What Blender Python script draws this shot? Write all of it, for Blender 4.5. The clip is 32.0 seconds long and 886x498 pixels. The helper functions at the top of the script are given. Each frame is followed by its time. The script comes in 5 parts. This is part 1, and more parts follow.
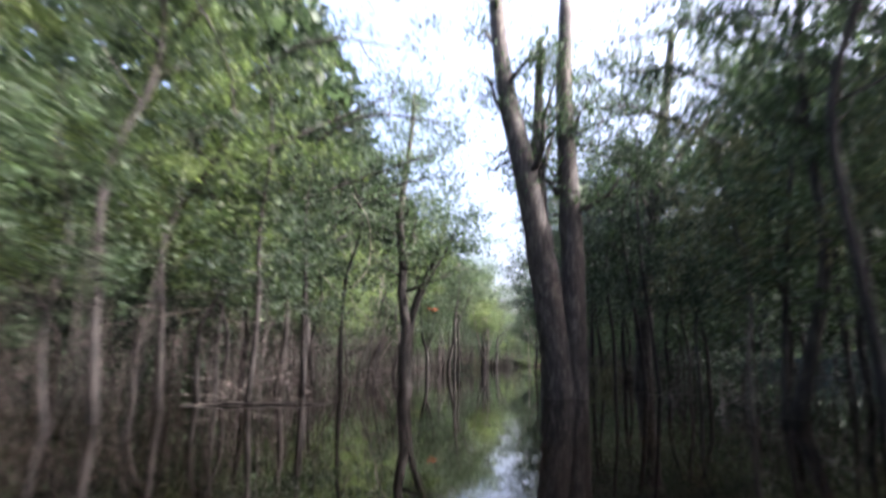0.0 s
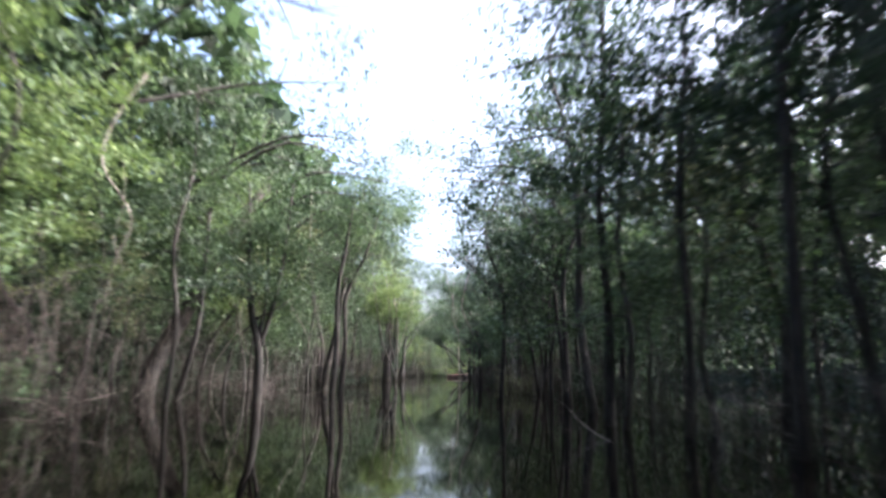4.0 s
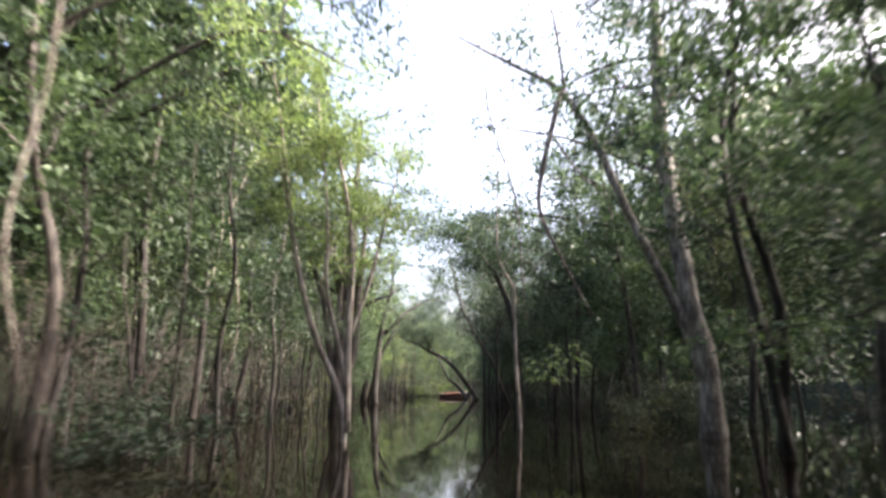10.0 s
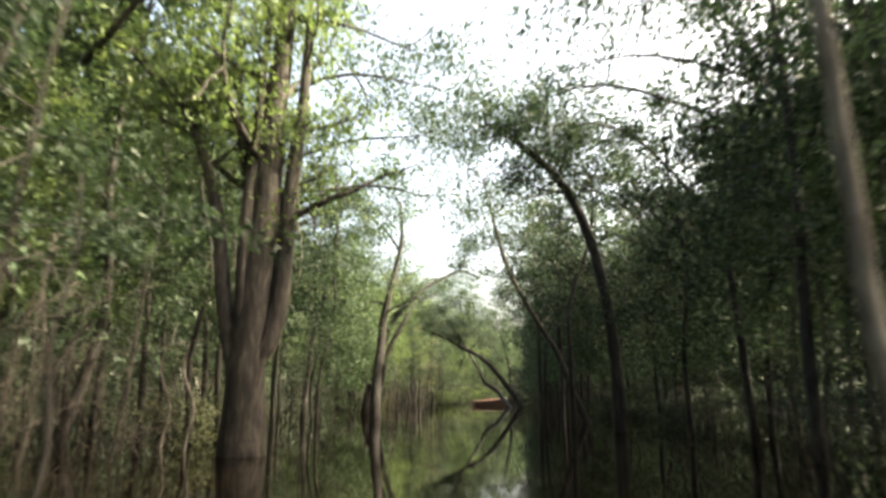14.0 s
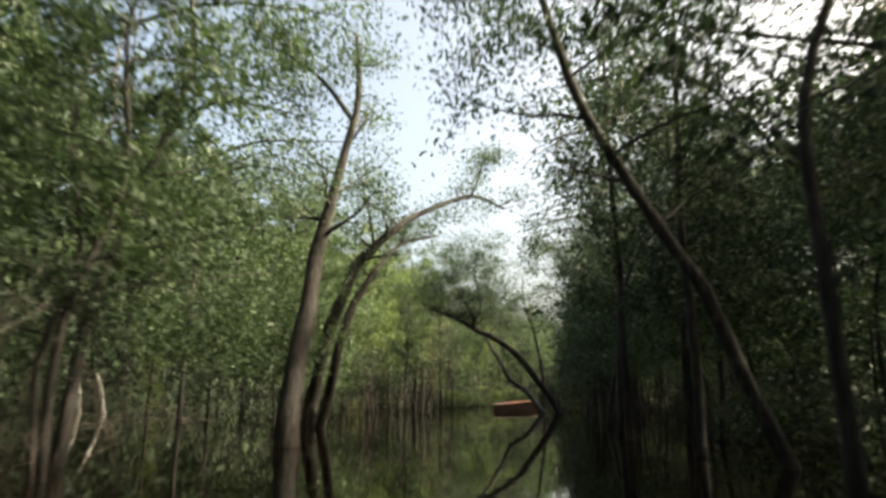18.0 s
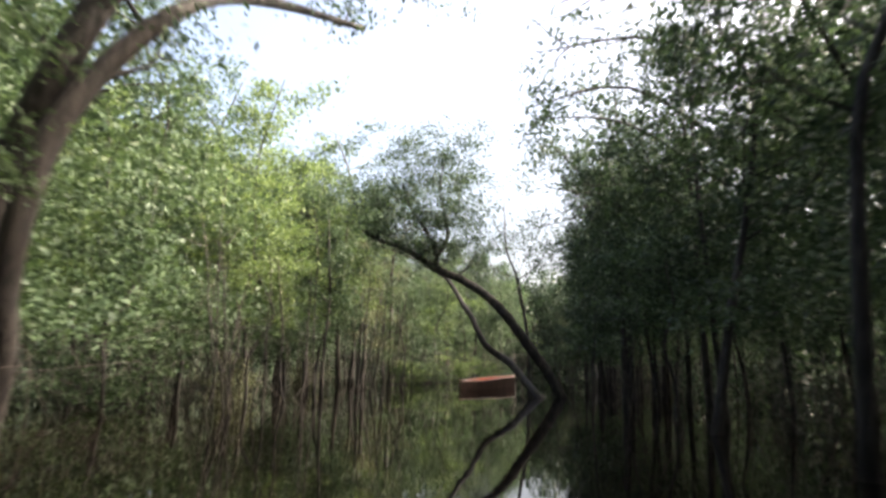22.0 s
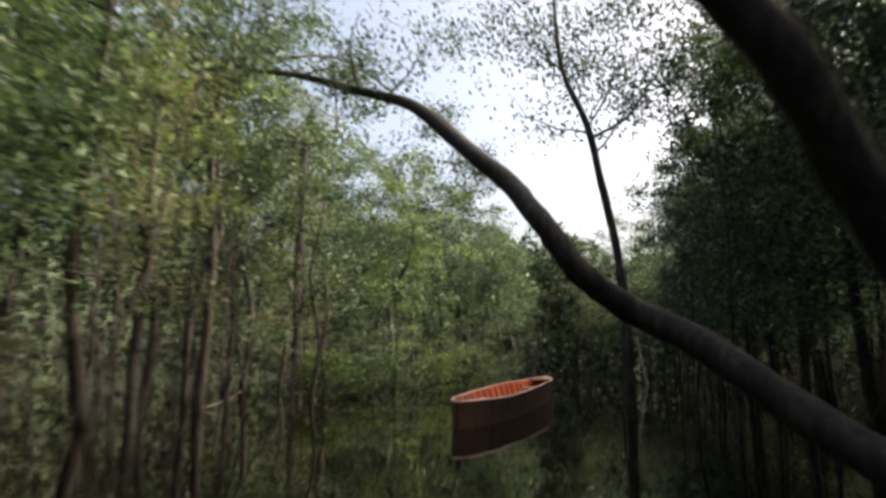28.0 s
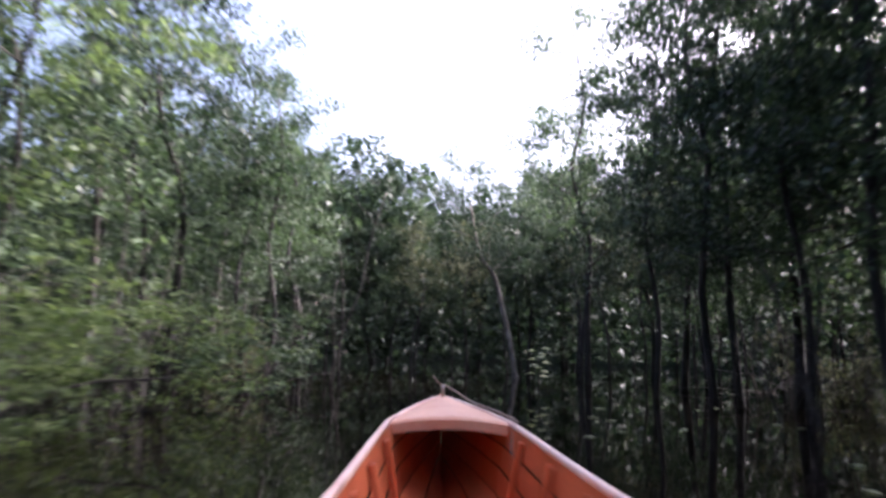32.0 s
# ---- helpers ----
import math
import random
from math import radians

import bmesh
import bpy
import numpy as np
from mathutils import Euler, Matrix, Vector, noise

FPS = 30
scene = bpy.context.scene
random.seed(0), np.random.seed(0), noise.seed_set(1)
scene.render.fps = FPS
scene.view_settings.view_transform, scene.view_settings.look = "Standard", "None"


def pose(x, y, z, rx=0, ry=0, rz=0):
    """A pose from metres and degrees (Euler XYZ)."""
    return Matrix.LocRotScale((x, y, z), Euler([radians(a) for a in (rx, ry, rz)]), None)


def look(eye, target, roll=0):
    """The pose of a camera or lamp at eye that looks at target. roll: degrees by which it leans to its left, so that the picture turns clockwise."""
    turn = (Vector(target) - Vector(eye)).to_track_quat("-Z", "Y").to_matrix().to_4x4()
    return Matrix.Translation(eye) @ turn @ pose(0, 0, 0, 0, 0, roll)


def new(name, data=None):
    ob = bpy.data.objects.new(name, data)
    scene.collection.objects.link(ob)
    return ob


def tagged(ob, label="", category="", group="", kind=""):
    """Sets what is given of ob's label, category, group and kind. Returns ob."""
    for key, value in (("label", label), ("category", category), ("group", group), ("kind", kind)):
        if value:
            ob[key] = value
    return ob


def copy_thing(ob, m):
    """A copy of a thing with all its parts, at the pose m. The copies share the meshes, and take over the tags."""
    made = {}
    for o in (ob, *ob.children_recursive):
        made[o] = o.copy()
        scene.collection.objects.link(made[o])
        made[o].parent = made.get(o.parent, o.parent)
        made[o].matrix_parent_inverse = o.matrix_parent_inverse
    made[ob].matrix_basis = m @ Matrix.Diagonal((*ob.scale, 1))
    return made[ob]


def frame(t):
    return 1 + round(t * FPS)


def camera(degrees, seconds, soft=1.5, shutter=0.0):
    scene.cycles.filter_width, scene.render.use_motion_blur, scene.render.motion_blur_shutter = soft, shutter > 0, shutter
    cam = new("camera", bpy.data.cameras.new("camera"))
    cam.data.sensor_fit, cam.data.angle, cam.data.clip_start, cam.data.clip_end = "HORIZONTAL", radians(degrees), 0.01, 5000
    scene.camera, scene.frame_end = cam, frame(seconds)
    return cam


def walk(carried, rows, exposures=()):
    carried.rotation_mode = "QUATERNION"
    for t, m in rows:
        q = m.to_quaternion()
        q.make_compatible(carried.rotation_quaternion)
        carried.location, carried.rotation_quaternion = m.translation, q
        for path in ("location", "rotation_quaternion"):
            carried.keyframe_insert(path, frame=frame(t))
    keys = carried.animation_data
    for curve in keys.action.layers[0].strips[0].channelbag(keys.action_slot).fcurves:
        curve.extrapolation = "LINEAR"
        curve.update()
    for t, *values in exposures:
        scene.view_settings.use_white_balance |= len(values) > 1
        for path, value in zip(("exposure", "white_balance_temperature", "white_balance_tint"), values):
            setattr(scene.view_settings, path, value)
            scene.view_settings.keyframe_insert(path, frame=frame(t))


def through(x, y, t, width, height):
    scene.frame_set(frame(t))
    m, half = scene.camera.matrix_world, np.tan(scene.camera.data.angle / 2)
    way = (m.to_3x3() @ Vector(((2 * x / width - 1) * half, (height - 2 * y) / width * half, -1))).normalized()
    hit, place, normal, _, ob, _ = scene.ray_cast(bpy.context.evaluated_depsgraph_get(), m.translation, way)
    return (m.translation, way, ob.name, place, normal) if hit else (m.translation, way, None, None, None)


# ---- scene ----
cam = camera(70.0, 32.0, soft=3.0, shutter=1.0)
PATH = [
    (0, (0.000, 0.000, 1.019), (-0.061, 9.848, 2.753), 0.53),
    (0.5, (0.165, 3.635, 1.003), (0.153, 13.523, 2.494), -0.17),
    (1, (0.299, 7.194, 0.995), (0.478, 17.101, 2.343), -0.31),
    (1.5, (0.418, 10.518, 0.999), (0.745, 20.426, 2.311), -0.93),
    (2, (0.510, 13.638, 0.991), (0.911, 23.531, 2.393), -1.98),
    (2.5, (0.671, 16.722, 1.002), (1.231, 26.595, 2.491), -0.66),
    (3, (0.906, 19.807, 1.001), (1.798, 29.627, 2.669), -0.94),
    (3.5, (1.124, 22.907, 0.998), (2.349, 32.669, 2.789), 0.02),
    (5.5, (0.463, 35.734, 0.997), (2.434, 45.318, 3.063), 1.51),
    (6, (0.790, 38.004, 0.998), (2.839, 47.581, 3.020), 1.38),
    (6.5, (1.148, 40.146, 1.001), (3.184, 49.720, 3.051), 1.38),
    (7, (1.525, 42.177, 1.009), (3.484, 51.759, 3.097), 1.05),
    (7.5, (1.878, 44.170, 1.002), (3.725, 53.780, 3.065), 0.65),
    (8, (2.247, 46.153, 1.004), (4.039, 55.770, 3.073), 0.42),
    (8.5, (2.639, 48.208, 1.004), (4.442, 57.826, 3.061), 0.23),
    (9, (3.030, 50.262, 1.010), (4.898, 59.870, 3.058), 0.52),
    (9.5, (3.436, 52.360, 1.004), (5.308, 61.953, 3.117), 0.51),
    (10, (3.856, 54.345, 1.003), (5.701, 63.934, 3.157), 0.48),
    (10.5, (4.259, 56.462, 0.981), (6.134, 66.056, 3.085), -0.07),
    (11, (4.627, 58.321, 1.014), (6.409, 67.941, 3.082), -0.28),
    (11.5, (4.866, 60.290, 1.000), (6.376, 69.966, 3.026), -1.39),
    (12, (5.218, 61.930, 0.996), (6.502, 71.633, 3.048), -0.22),
    (12.5, (5.596, 63.526, 0.998), (6.880, 73.219, 3.092), -0.37),
    (13, (5.940, 65.113, 0.997), (7.269, 74.788, 3.152), -0.30),
    (13.5, (6.240, 66.719, 0.998), (7.609, 76.376, 3.202), -0.00),
    (14, (6.515, 68.359, 0.996), (7.862, 78.012, 3.235), 0.11),
    (14.5, (6.792, 70.039, 0.999), (7.961, 79.711, 3.254), 0.53),
    (16.5, (8.484, 77.658, 1.002), (9.396, 87.337, 3.343), -1.13),
    (17, (8.725, 79.292, 1.005), (9.676, 88.966, 3.352), -0.39),
    (17.5, (8.931, 80.947, 1.003), (9.944, 90.612, 3.359), -0.15),
    (18, (9.153, 82.594, 1.003), (10.203, 92.281, 3.252), 0.32),
    (18.5, (9.371, 84.226, 0.995), (10.410, 93.914, 3.245), 0.54),
    (19, (9.655, 85.799, 1.006), (10.765, 95.521, 3.066), 1.17),
    (19.5, (9.882, 87.398, 0.991), (11.139, 97.169, 2.707), 0.57),
    (20, (10.110, 88.937, 0.987), (11.452, 98.759, 2.305), -0.17),
    (20.5, (10.347, 90.528, 0.991), (11.825, 100.346, 2.187), 0.27),
    (21, (10.599, 92.142, 0.991), (12.287, 101.894, 2.422), 0.52),
    (21.5, (10.866, 93.745, 1.004), (12.604, 103.443, 2.719), 0.50),
    (22, (11.140, 95.342, 1.000), (12.791, 105.030, 2.848), 1.35),
    (22.5, (11.487, 97.020, 0.999), (13.136, 106.686, 2.960), 1.52),
    (23, (11.786, 98.677, 0.992), (13.359, 108.399, 2.728), 1.71),
    (23.5, (12.021, 100.275, 0.999), (13.625, 110.025, 2.534), 1.49),
    (24, (12.215, 101.817, 1.000), (13.997, 111.566, 2.338), 1.34),
    (24.5, (12.369, 103.316, 1.000), (13.974, 113.109, 2.234), 1.14),
    (26.5, (13.591, 109.735, 0.989), (15.451, 119.427, 2.605), 0.91),
    (27, (13.834, 111.656, 0.984), (15.861, 121.288, 2.752), 0.70),
    (27.5, (14.197, 113.506, 0.997), (16.291, 123.144, 2.645), 0.34),
    (28, (14.656, 115.341, 1.010), (16.902, 124.920, 2.798), 0.37),
    (28.5, (15.134, 117.159, 1.003), (17.838, 126.595, 2.911), -0.36),
    (29, (15.589, 118.953, 1.006), (18.657, 128.268, 2.963), -1.17),
    (29.5, (16.119, 120.713, 1.001), (19.593, 129.872, 3.010), -1.64),
    (30, (16.707, 122.511, 0.995), (20.499, 131.556, 2.947), -1.71),
    (30.5, (17.385, 124.417, 0.999), (21.475, 133.336, 2.931), -1.19),
    (31, (18.173, 126.453, 1.001), (22.587, 135.235, 2.845), -0.74),
    (31.5, (19.038, 128.513, 1.000), (23.887, 137.107, 2.626), 0.71),
    (32, (20.013, 130.481, 0.996), (25.288, 138.839, 2.527), 1.15),
]
walk(cam, [(t, look(eye, target, roll)) for t, eye, target, roll in PATH],
     [(0, 2.85, 6000, 20), (1, 2.95, 6100, 26), (3, 2.95, 5900, 10), (6, 2.85, 5950, 24), (9, 3.0, 6300, 18), (12, 2.95, 7300, 9), (14, 2.9, 8000, 3), (16, 2.25, 8500, 4), (18, 2.05, 8000, 2), (20, 2.5, 7300, 12), (21, 2.75, 7200, 15), (22, 2.5, 7100, 11), (23, 2.35, 6800, 11),
      (24, 2.75, 7500, 10), (27, 2.35, 8000, 4), (28, 1.8, 7400, 8), (29, 1.75, 7100, 14), (30, 1.5, 6700, 12), (31, 1.75, 6400, 12), (32, 2.35, 5800, 26)])

# ---- world and light ----
SUN_ELEV, SUN_AZ = 38.0, 98.0          # degrees; azimuth from +y towards +x
world = bpy.data.worlds.new("sky")
scene.world = world
world.use_nodes = True
wn = world.node_tree
wn.nodes.clear()
sky = wn.nodes.new("ShaderNodeTexSky")
sky.sky_type = "NISHITA"
sky.sun_disc = False
sky.sun_elevation, sky.sun_rotation = radians(SUN_ELEV), radians(SUN_AZ)
sky.air_density, sky.dust_density, sky.ozone_density = 0.8, 9.0, 0.6
back = wn.nodes.new("ShaderNodeBackground")
back.inputs["Strength"].default_value = 0.15
wout = wn.nodes.new("ShaderNodeOutputWorld")
wn.links.new(sky.outputs[0], back.inputs["Color"])
wn.links.new(back.outputs[0], wout.inputs["Surface"])
sun = new("sun", bpy.data.lights.new("sun", "SUN"))
sun.data.energy, sun.data.angle, sun.data.color = 3.4, radians(2.0), (1.0, 0.95, 0.86)
ce, se = math.cos(radians(SUN_ELEV)), math.sin(radians(SUN_ELEV))
sun_way = Vector((ce * math.sin(radians(SUN_AZ)), ce * math.cos(radians(SUN_AZ)), se))
sun.matrix_world = look(sun_way * 80, (0, 0, 0))

# ---- materials ----


def material(name):
    m = bpy.data.materials.new(name)
    m.use_nodes = True
    nt = m.node_tree
    nt.nodes.clear()
    out = nt.nodes.new("ShaderNodeOutputMaterial")
    return m, nt, out


def node(nt, kind, **inputs):
    n = nt.nodes.new(kind)
    for key, value in inputs.items():
        n.inputs[key.replace("_", " ")].default_value = value
    return n


def ramp(nt, source, stops):
    r = nt.nodes.new("ShaderNodeValToRGB")
    r.color_ramp.elements[0].position, r.color_ramp.elements[0].color = stops[0][0], (*stops[0][1], 1)
    r.color_ramp.elements[1].position, r.color_ramp.elements[1].color = stops[-1][0], (*stops[-1][1], 1)
    for p, c in stops[1:-1]:
        e = r.color_ramp.elements.new(p)
        e.color = (*c, 1)
    nt.links.new(source, r.inputs["Fac"])
    return r.outputs["Color"]


def noise_tex(nt, scale, detail=4.0, stretch=(1, 1, 1)):
    co = nt.nodes.new("ShaderNodeTexCoord")
    mp = nt.nodes.new("ShaderNodeMapping")
    mp.inputs["Scale"].default_value = stretch
    nt.links.new(co.outputs["Object"], mp.inputs["Vector"])
    n = node(nt, "ShaderNodeTexNoise", Scale=scale, Detail=detail, Roughness=0.6)
    nt.links.new(mp.outputs[0], n.inputs["Vector"])
    return n.outputs["Fac"]


def leaf_material(name, dark, mid, light, gloss=0.45, through=0.35):
    """Leaves: each leaf its own shade, a little light passing through the blade."""
    m, nt, out = material(name)
    geo = nt.nodes.new("ShaderNodeNewGeometry")
    info = nt.nodes.new("ShaderNodeObjectInfo")
    add = nt.nodes.new("ShaderNodeMath")
    add.operation = "MULTIPLY_ADD"
    add.inputs[1].default_value = 0.65
    nt.links.new(geo.outputs["Random Per Island"], add.inputs[0])
    tree = nt.nodes.new("ShaderNodeMath")
    tree.operation = "MULTIPLY"
    tree.inputs[1].default_value = 0.35
    nt.links.new(info.outputs["Random"], tree.inputs[0])
    nt.links.new(tree.outputs[0], add.inputs[2])
    col = ramp(nt, add.outputs[0], [(0.05, dark), (0.5, mid), (0.97, light)])
    p = node(nt, "ShaderNodeBsdfPrincipled", Roughness=gloss)
    p.inputs["Specular IOR Level"].default_value = 0.35
    nt.links.new(col, p.inputs["Base Color"])
    tr = nt.nodes.new("ShaderNodeBsdfTranslucent")
    bright = nt.nodes.new("ShaderNodeMixRGB")
    bright.blend_type, bright.inputs[0].default_value = "MULTIPLY", 1.0
    bright.inputs[2].default_value = (1.30, 1.36, 0.95, 1)
    nt.links.new(col, bright.inputs[1])
    nt.links.new(bright.outputs[0], tr.inputs["Color"])
    mix = node(nt, "ShaderNodeMixShader", Fac=through)
    nt.links.new(p.outputs[0], mix.inputs[1])
    nt.links.new(tr.outputs[0], mix.inputs[2])
    nt.links.new(mix.outputs[0], out.inputs["Surface"])
    return m


def bark_material(name, dark, mid, light, scale=6.0, bump=0.5, rough=0.85):
    """Bark: long streaks, blotches of lichen, fine relief."""
    m, nt, out = material(name)
    streak = noise_tex(nt, scale * 2.2, 6.0, (1, 1, 0.18))
    blotch = noise_tex(nt, scale * 0.35, 5.0, (1, 1, 0.6))
    mixv = nt.nodes.new("ShaderNodeMath")
    mixv.operation = "MULTIPLY_ADD"
    mixv.inputs[1].default_value = 0.55
    half = nt.nodes.new("ShaderNodeMath")
    half.operation = "MULTIPLY"
    half.inputs[1].default_value = 0.45
    nt.links.new(blotch, half.inputs[0])
    nt.links.new(streak, mixv.inputs[0])
    nt.links.new(half.outputs[0], mixv.inputs[2])
    col = ramp(nt, mixv.outputs[0], [(0.40, dark), (0.5, mid), (0.62, light)])
    p = node(nt, "ShaderNodeBsdfPrincipled", Roughness=rough)
    nt.links.new(col, p.inputs["Base Color"])
    b = node(nt, "ShaderNodeBump", Strength=min(1.0, bump * 1.6), Distance=0.05)
    nt.links.new(mixv.outputs[0], b.inputs["Height"])
    nt.links.new(b.outputs[0], p.inputs["Normal"])
    nt.links.new(p.outputs[0], out.inputs["Surface"])
    return m


# Besides own green, LEAF_BRIGHT holds sunlit tone and LEAF_DARK shaded tone.
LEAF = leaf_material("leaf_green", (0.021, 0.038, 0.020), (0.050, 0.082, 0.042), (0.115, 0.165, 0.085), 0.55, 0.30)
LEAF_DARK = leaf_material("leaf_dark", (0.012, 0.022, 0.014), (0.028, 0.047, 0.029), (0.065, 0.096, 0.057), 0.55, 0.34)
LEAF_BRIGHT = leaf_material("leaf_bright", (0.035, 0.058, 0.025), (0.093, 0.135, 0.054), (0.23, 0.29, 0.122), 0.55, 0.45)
LEAF_DRY = leaf_material("leaf_olive", (0.05, 0.06, 0.03), (0.10, 0.11, 0.06), (0.20, 0.20, 0.12), 0.6, 0.3)
BARK = bark_material("bark_brown", (0.012, 0.010, 0.009), (0.034, 0.028, 0.024), (0.095, 0.082, 0.072))
BARK_DARK = bark_material("bark_dark", (0.007, 0.006, 0.005), (0.020, 0.016, 0.014), (0.055, 0.046, 0.04))
BARK_PALE = bark_material("bark_pale", (0.075, 0.062, 0.052), (0.18, 0.155, 0.135), (0.34, 0.31, 0.275), 7.0, 0.6)
BARK_SCALY = bark_material("bark_scaly", (0.045, 0.038, 0.032), (0.16, 0.14, 0.122), (0.40, 0.37, 0.33), 9.0, 0.9)
BLEACHED = bark_material("bleached_wood", (0.35, 0.33, 0.31), (0.55, 0.53, 0.50), (0.75, 0.73, 0.70), 8.0, 0.4)
BARK_TWIG = bark_material("bark_twig", (0.028, 0.021, 0.018), (0.070, 0.053, 0.046), (0.155, 0.125, 0.112), 8.0, 0.3)
BLEACHED_DULL = bark_material("bleached_dull", (0.16, 0.14, 0.125), (0.33, 0.30, 0.275), (0.52, 0.48, 0.45), 8.0, 0.4)
DEAD = bark_material("dead_wood", (0.045, 0.036, 0.031), (0.105, 0.085, 0.076), (0.24, 0.21, 0.19), 8.0, 0.4)

WATER, nt, out = material("black_water")
p = node(nt, "ShaderNodeBsdfPrincipled", Roughness=0.015, IOR=1.333)
p.inputs["Base Color"].default_value = (0.006, 0.0045, 0.003, 1)
w1 = noise_tex(nt, 1.3, 2.0)
w2 = noise_tex(nt, 6.0, 2.0)
add = nt.nodes.new("ShaderNodeMath")
add.operation = "MULTIPLY_ADD"
add.inputs[1].default_value = 0.25
nt.links.new(w2, add.inputs[0])
nt.links.new(w1, add.inputs[2])
b = node(nt, "ShaderNodeBump", Strength=0.07, Distance=0.02)
nt.links.new(add.outputs[0], b.inputs["Height"])
nt.links.new(b.outputs[0], p.inputs["Normal"])
nt.links.new(p.outputs[0], out.inputs["Surface"])

# ---- mesh helpers ----


def mesh_of(name, verts, faces, mat, smooth=False):
    me = bpy.data.meshes.new(name)
    me.from_pydata(verts, [], faces)
    me.materials.append(mat)
    if smooth:
        me.polygons.foreach_set("use_smooth", [True] * len(me.polygons))
    me.update()
    return me


def quads_mesh(name, verts, mat, per=4):
    """One mesh of loose faces with per corners each, from an array of corners."""
    n = len(verts) // per
    me = bpy.data.meshes.new(name)
    me.vertices.add(n * per)
    me.vertices.foreach_set("co", np.asarray(verts, np.float32).ravel())
    me.loops.add(n * per)
    me.loops.foreach_set("vertex_index", np.arange(n * per, dtype=np.int32))
    me.polygons.add(n)
    me.polygons.foreach_set("loop_start", np.arange(0, n * per, per, dtype=np.int32))
    me.polygons.foreach_set("loop_total", np.full(n, per, np.int32))
    me.materials.append(mat)
    me.update(calc_edges=True)
    return me


def under(name, me, parent, label="", kind=""):
    ob = new(name, me)
    ob.parent = parent
    return tagged(ob, label, kind=kind)


def thing(name, at, label, category, group="", kind=""):
    ob = new(name)
    ob.empty_display_size = 0.2
    ob.location = at
    return tagged(ob, label, category, group, kind)


def curve_points(pts, per=5):
    """A smooth line through the given points (Catmull-Rom)."""
    p = np.asarray(pts, float)
    if len(p) < 3:
        return np.array([p[0] + (p[-1] - p[0]) * k / per for k in range(per + 1)])
    q = np.vstack([2 * p[0] - p[1], p, 2 * p[-1] - p[-2]])
    res = []
    for i in range(1, len(q) - 2):
        for k in range(per):
            t = k / per
            a, b_, c, d = q[i - 1], q[i], q[i + 1], q[i + 2]
            res.append(0.5 * (2 * b_ + (c - a) * t + (2 * a - 5 * b_ + 4 * c - d) * t * t + (3 * b_ - a - 3 * c + d) * t ** 3))
    res.append(p[-1])
    return np.array(res)


def tube(pts, radii, seg=8, rough=0.0, rng=None):
    """Vertices and faces of a tapered, slightly knotty round bar along pts."""
    pts = np.asarray(pts, float)
    n = len(pts)
    radii = np.interp(np.linspace(0, 1, n), np.linspace(0, 1, len(radii)), radii)
    tang = np.gradient(pts, axis=0)
    tang /= np.linalg.norm(tang, axis=1)[:, None] + 1e-9
    ref = np.array([0.0, 1.0, 0.0]) if abs(tang[0][1]) < 0.8 else np.array([1.0, 0.0, 0.0])
    verts, faces = [], []
    for i in range(n):
        a = np.cross(tang[i], ref)
        a /= np.linalg.norm(a) + 1e-9
        b_ = np.cross(tang[i], a)
        ref = np.cross(a, tang[i])
        for k in range(seg):
            th = 2 * math.pi * k / seg
            r = radii[i] * (1 + (rng.uniform(-rough, rough) if rng is not None and rough else 0))
            verts.append(tuple(pts[i] + r * (math.cos(th) * a + math.sin(th) * b_)))
    for i in range(n - 1):
        for k in range(seg):
            k2 = (k + 1) % seg
            faces.append((i * seg + k, i * seg + k2, (i + 1) * seg + k2, (i + 1) * seg + k))
    faces.append(tuple(range(seg))[::-1])
    faces.append(tuple((n - 1) * seg + k for k in range(seg)))
    return verts, faces


def tubes(name, bars, mat, seg=6, rough=0.0, rng=None):
    verts, faces = [], []
    for pts, radii in bars:
        v, f = tube(pts, radii, seg, rough, rng)
        o = len(verts)
        verts += v
        faces += [tuple(i + o for i in g) for g in f]
    return mesh_of(name, verts, faces, mat, True)


def leaf_corners(centres, size, rng, droop=0.35, slim=0.38, fine=False, small=False):
    """Pointed leaves round the centres, hanging a little; fine ones have a rounded, bent blade of six corners, small ones three corners."""
    n = len(centres)
    az = rng.uniform(0, 2 * math.pi, n)
    el = rng.normal(-droop, 0.55, n)
    d = np.stack([np.cos(az) * np.cos(el), np.sin(az) * np.cos(el), np.sin(el)], 1)
    side = np.cross(d, rng.normal(0, 1, (n, 3)) * [0.45, 0.45, 1.0])
    side /= np.linalg.norm(side, axis=1)[:, None] + 1e-9
    ln = size * rng.uniform(0.6, 1.35, n)[:, None]
    wd = ln * slim * rng.uniform(0.8, 1.2, n)[:, None]
    c = np.asarray(centres, float)
    if fine:
        sag = np.array([0, 0, -1.0]) * ln * 0.14
        v = np.stack([c - d * ln * 0.5, c - d * ln * 0.2 + side * wd * 0.46, c + d * ln * 0.16 + side * wd * 0.42, c + d * ln * 0.5 + sag, c + d * ln * 0.16 - side * wd * 0.42,
                      c - d * ln * 0.2 - side * wd * 0.46], 1)
        return v.reshape(-1, 3)
    if small:
        v = np.stack([c - d * ln * 0.42 + side * wd * 0.5, c + d * ln * 0.56, c - d * ln * 0.42 - side * wd * 0.5], 1)
        return v.reshape(-1, 3)
    v = np.stack([c - d * ln * 0.5, c - d * ln * 0.05 + side * wd * 0.5, c + d * ln * 0.5, c - d * ln * 0.05 - side * wd * 0.5], 1)
    return v.reshape(-1, 3)


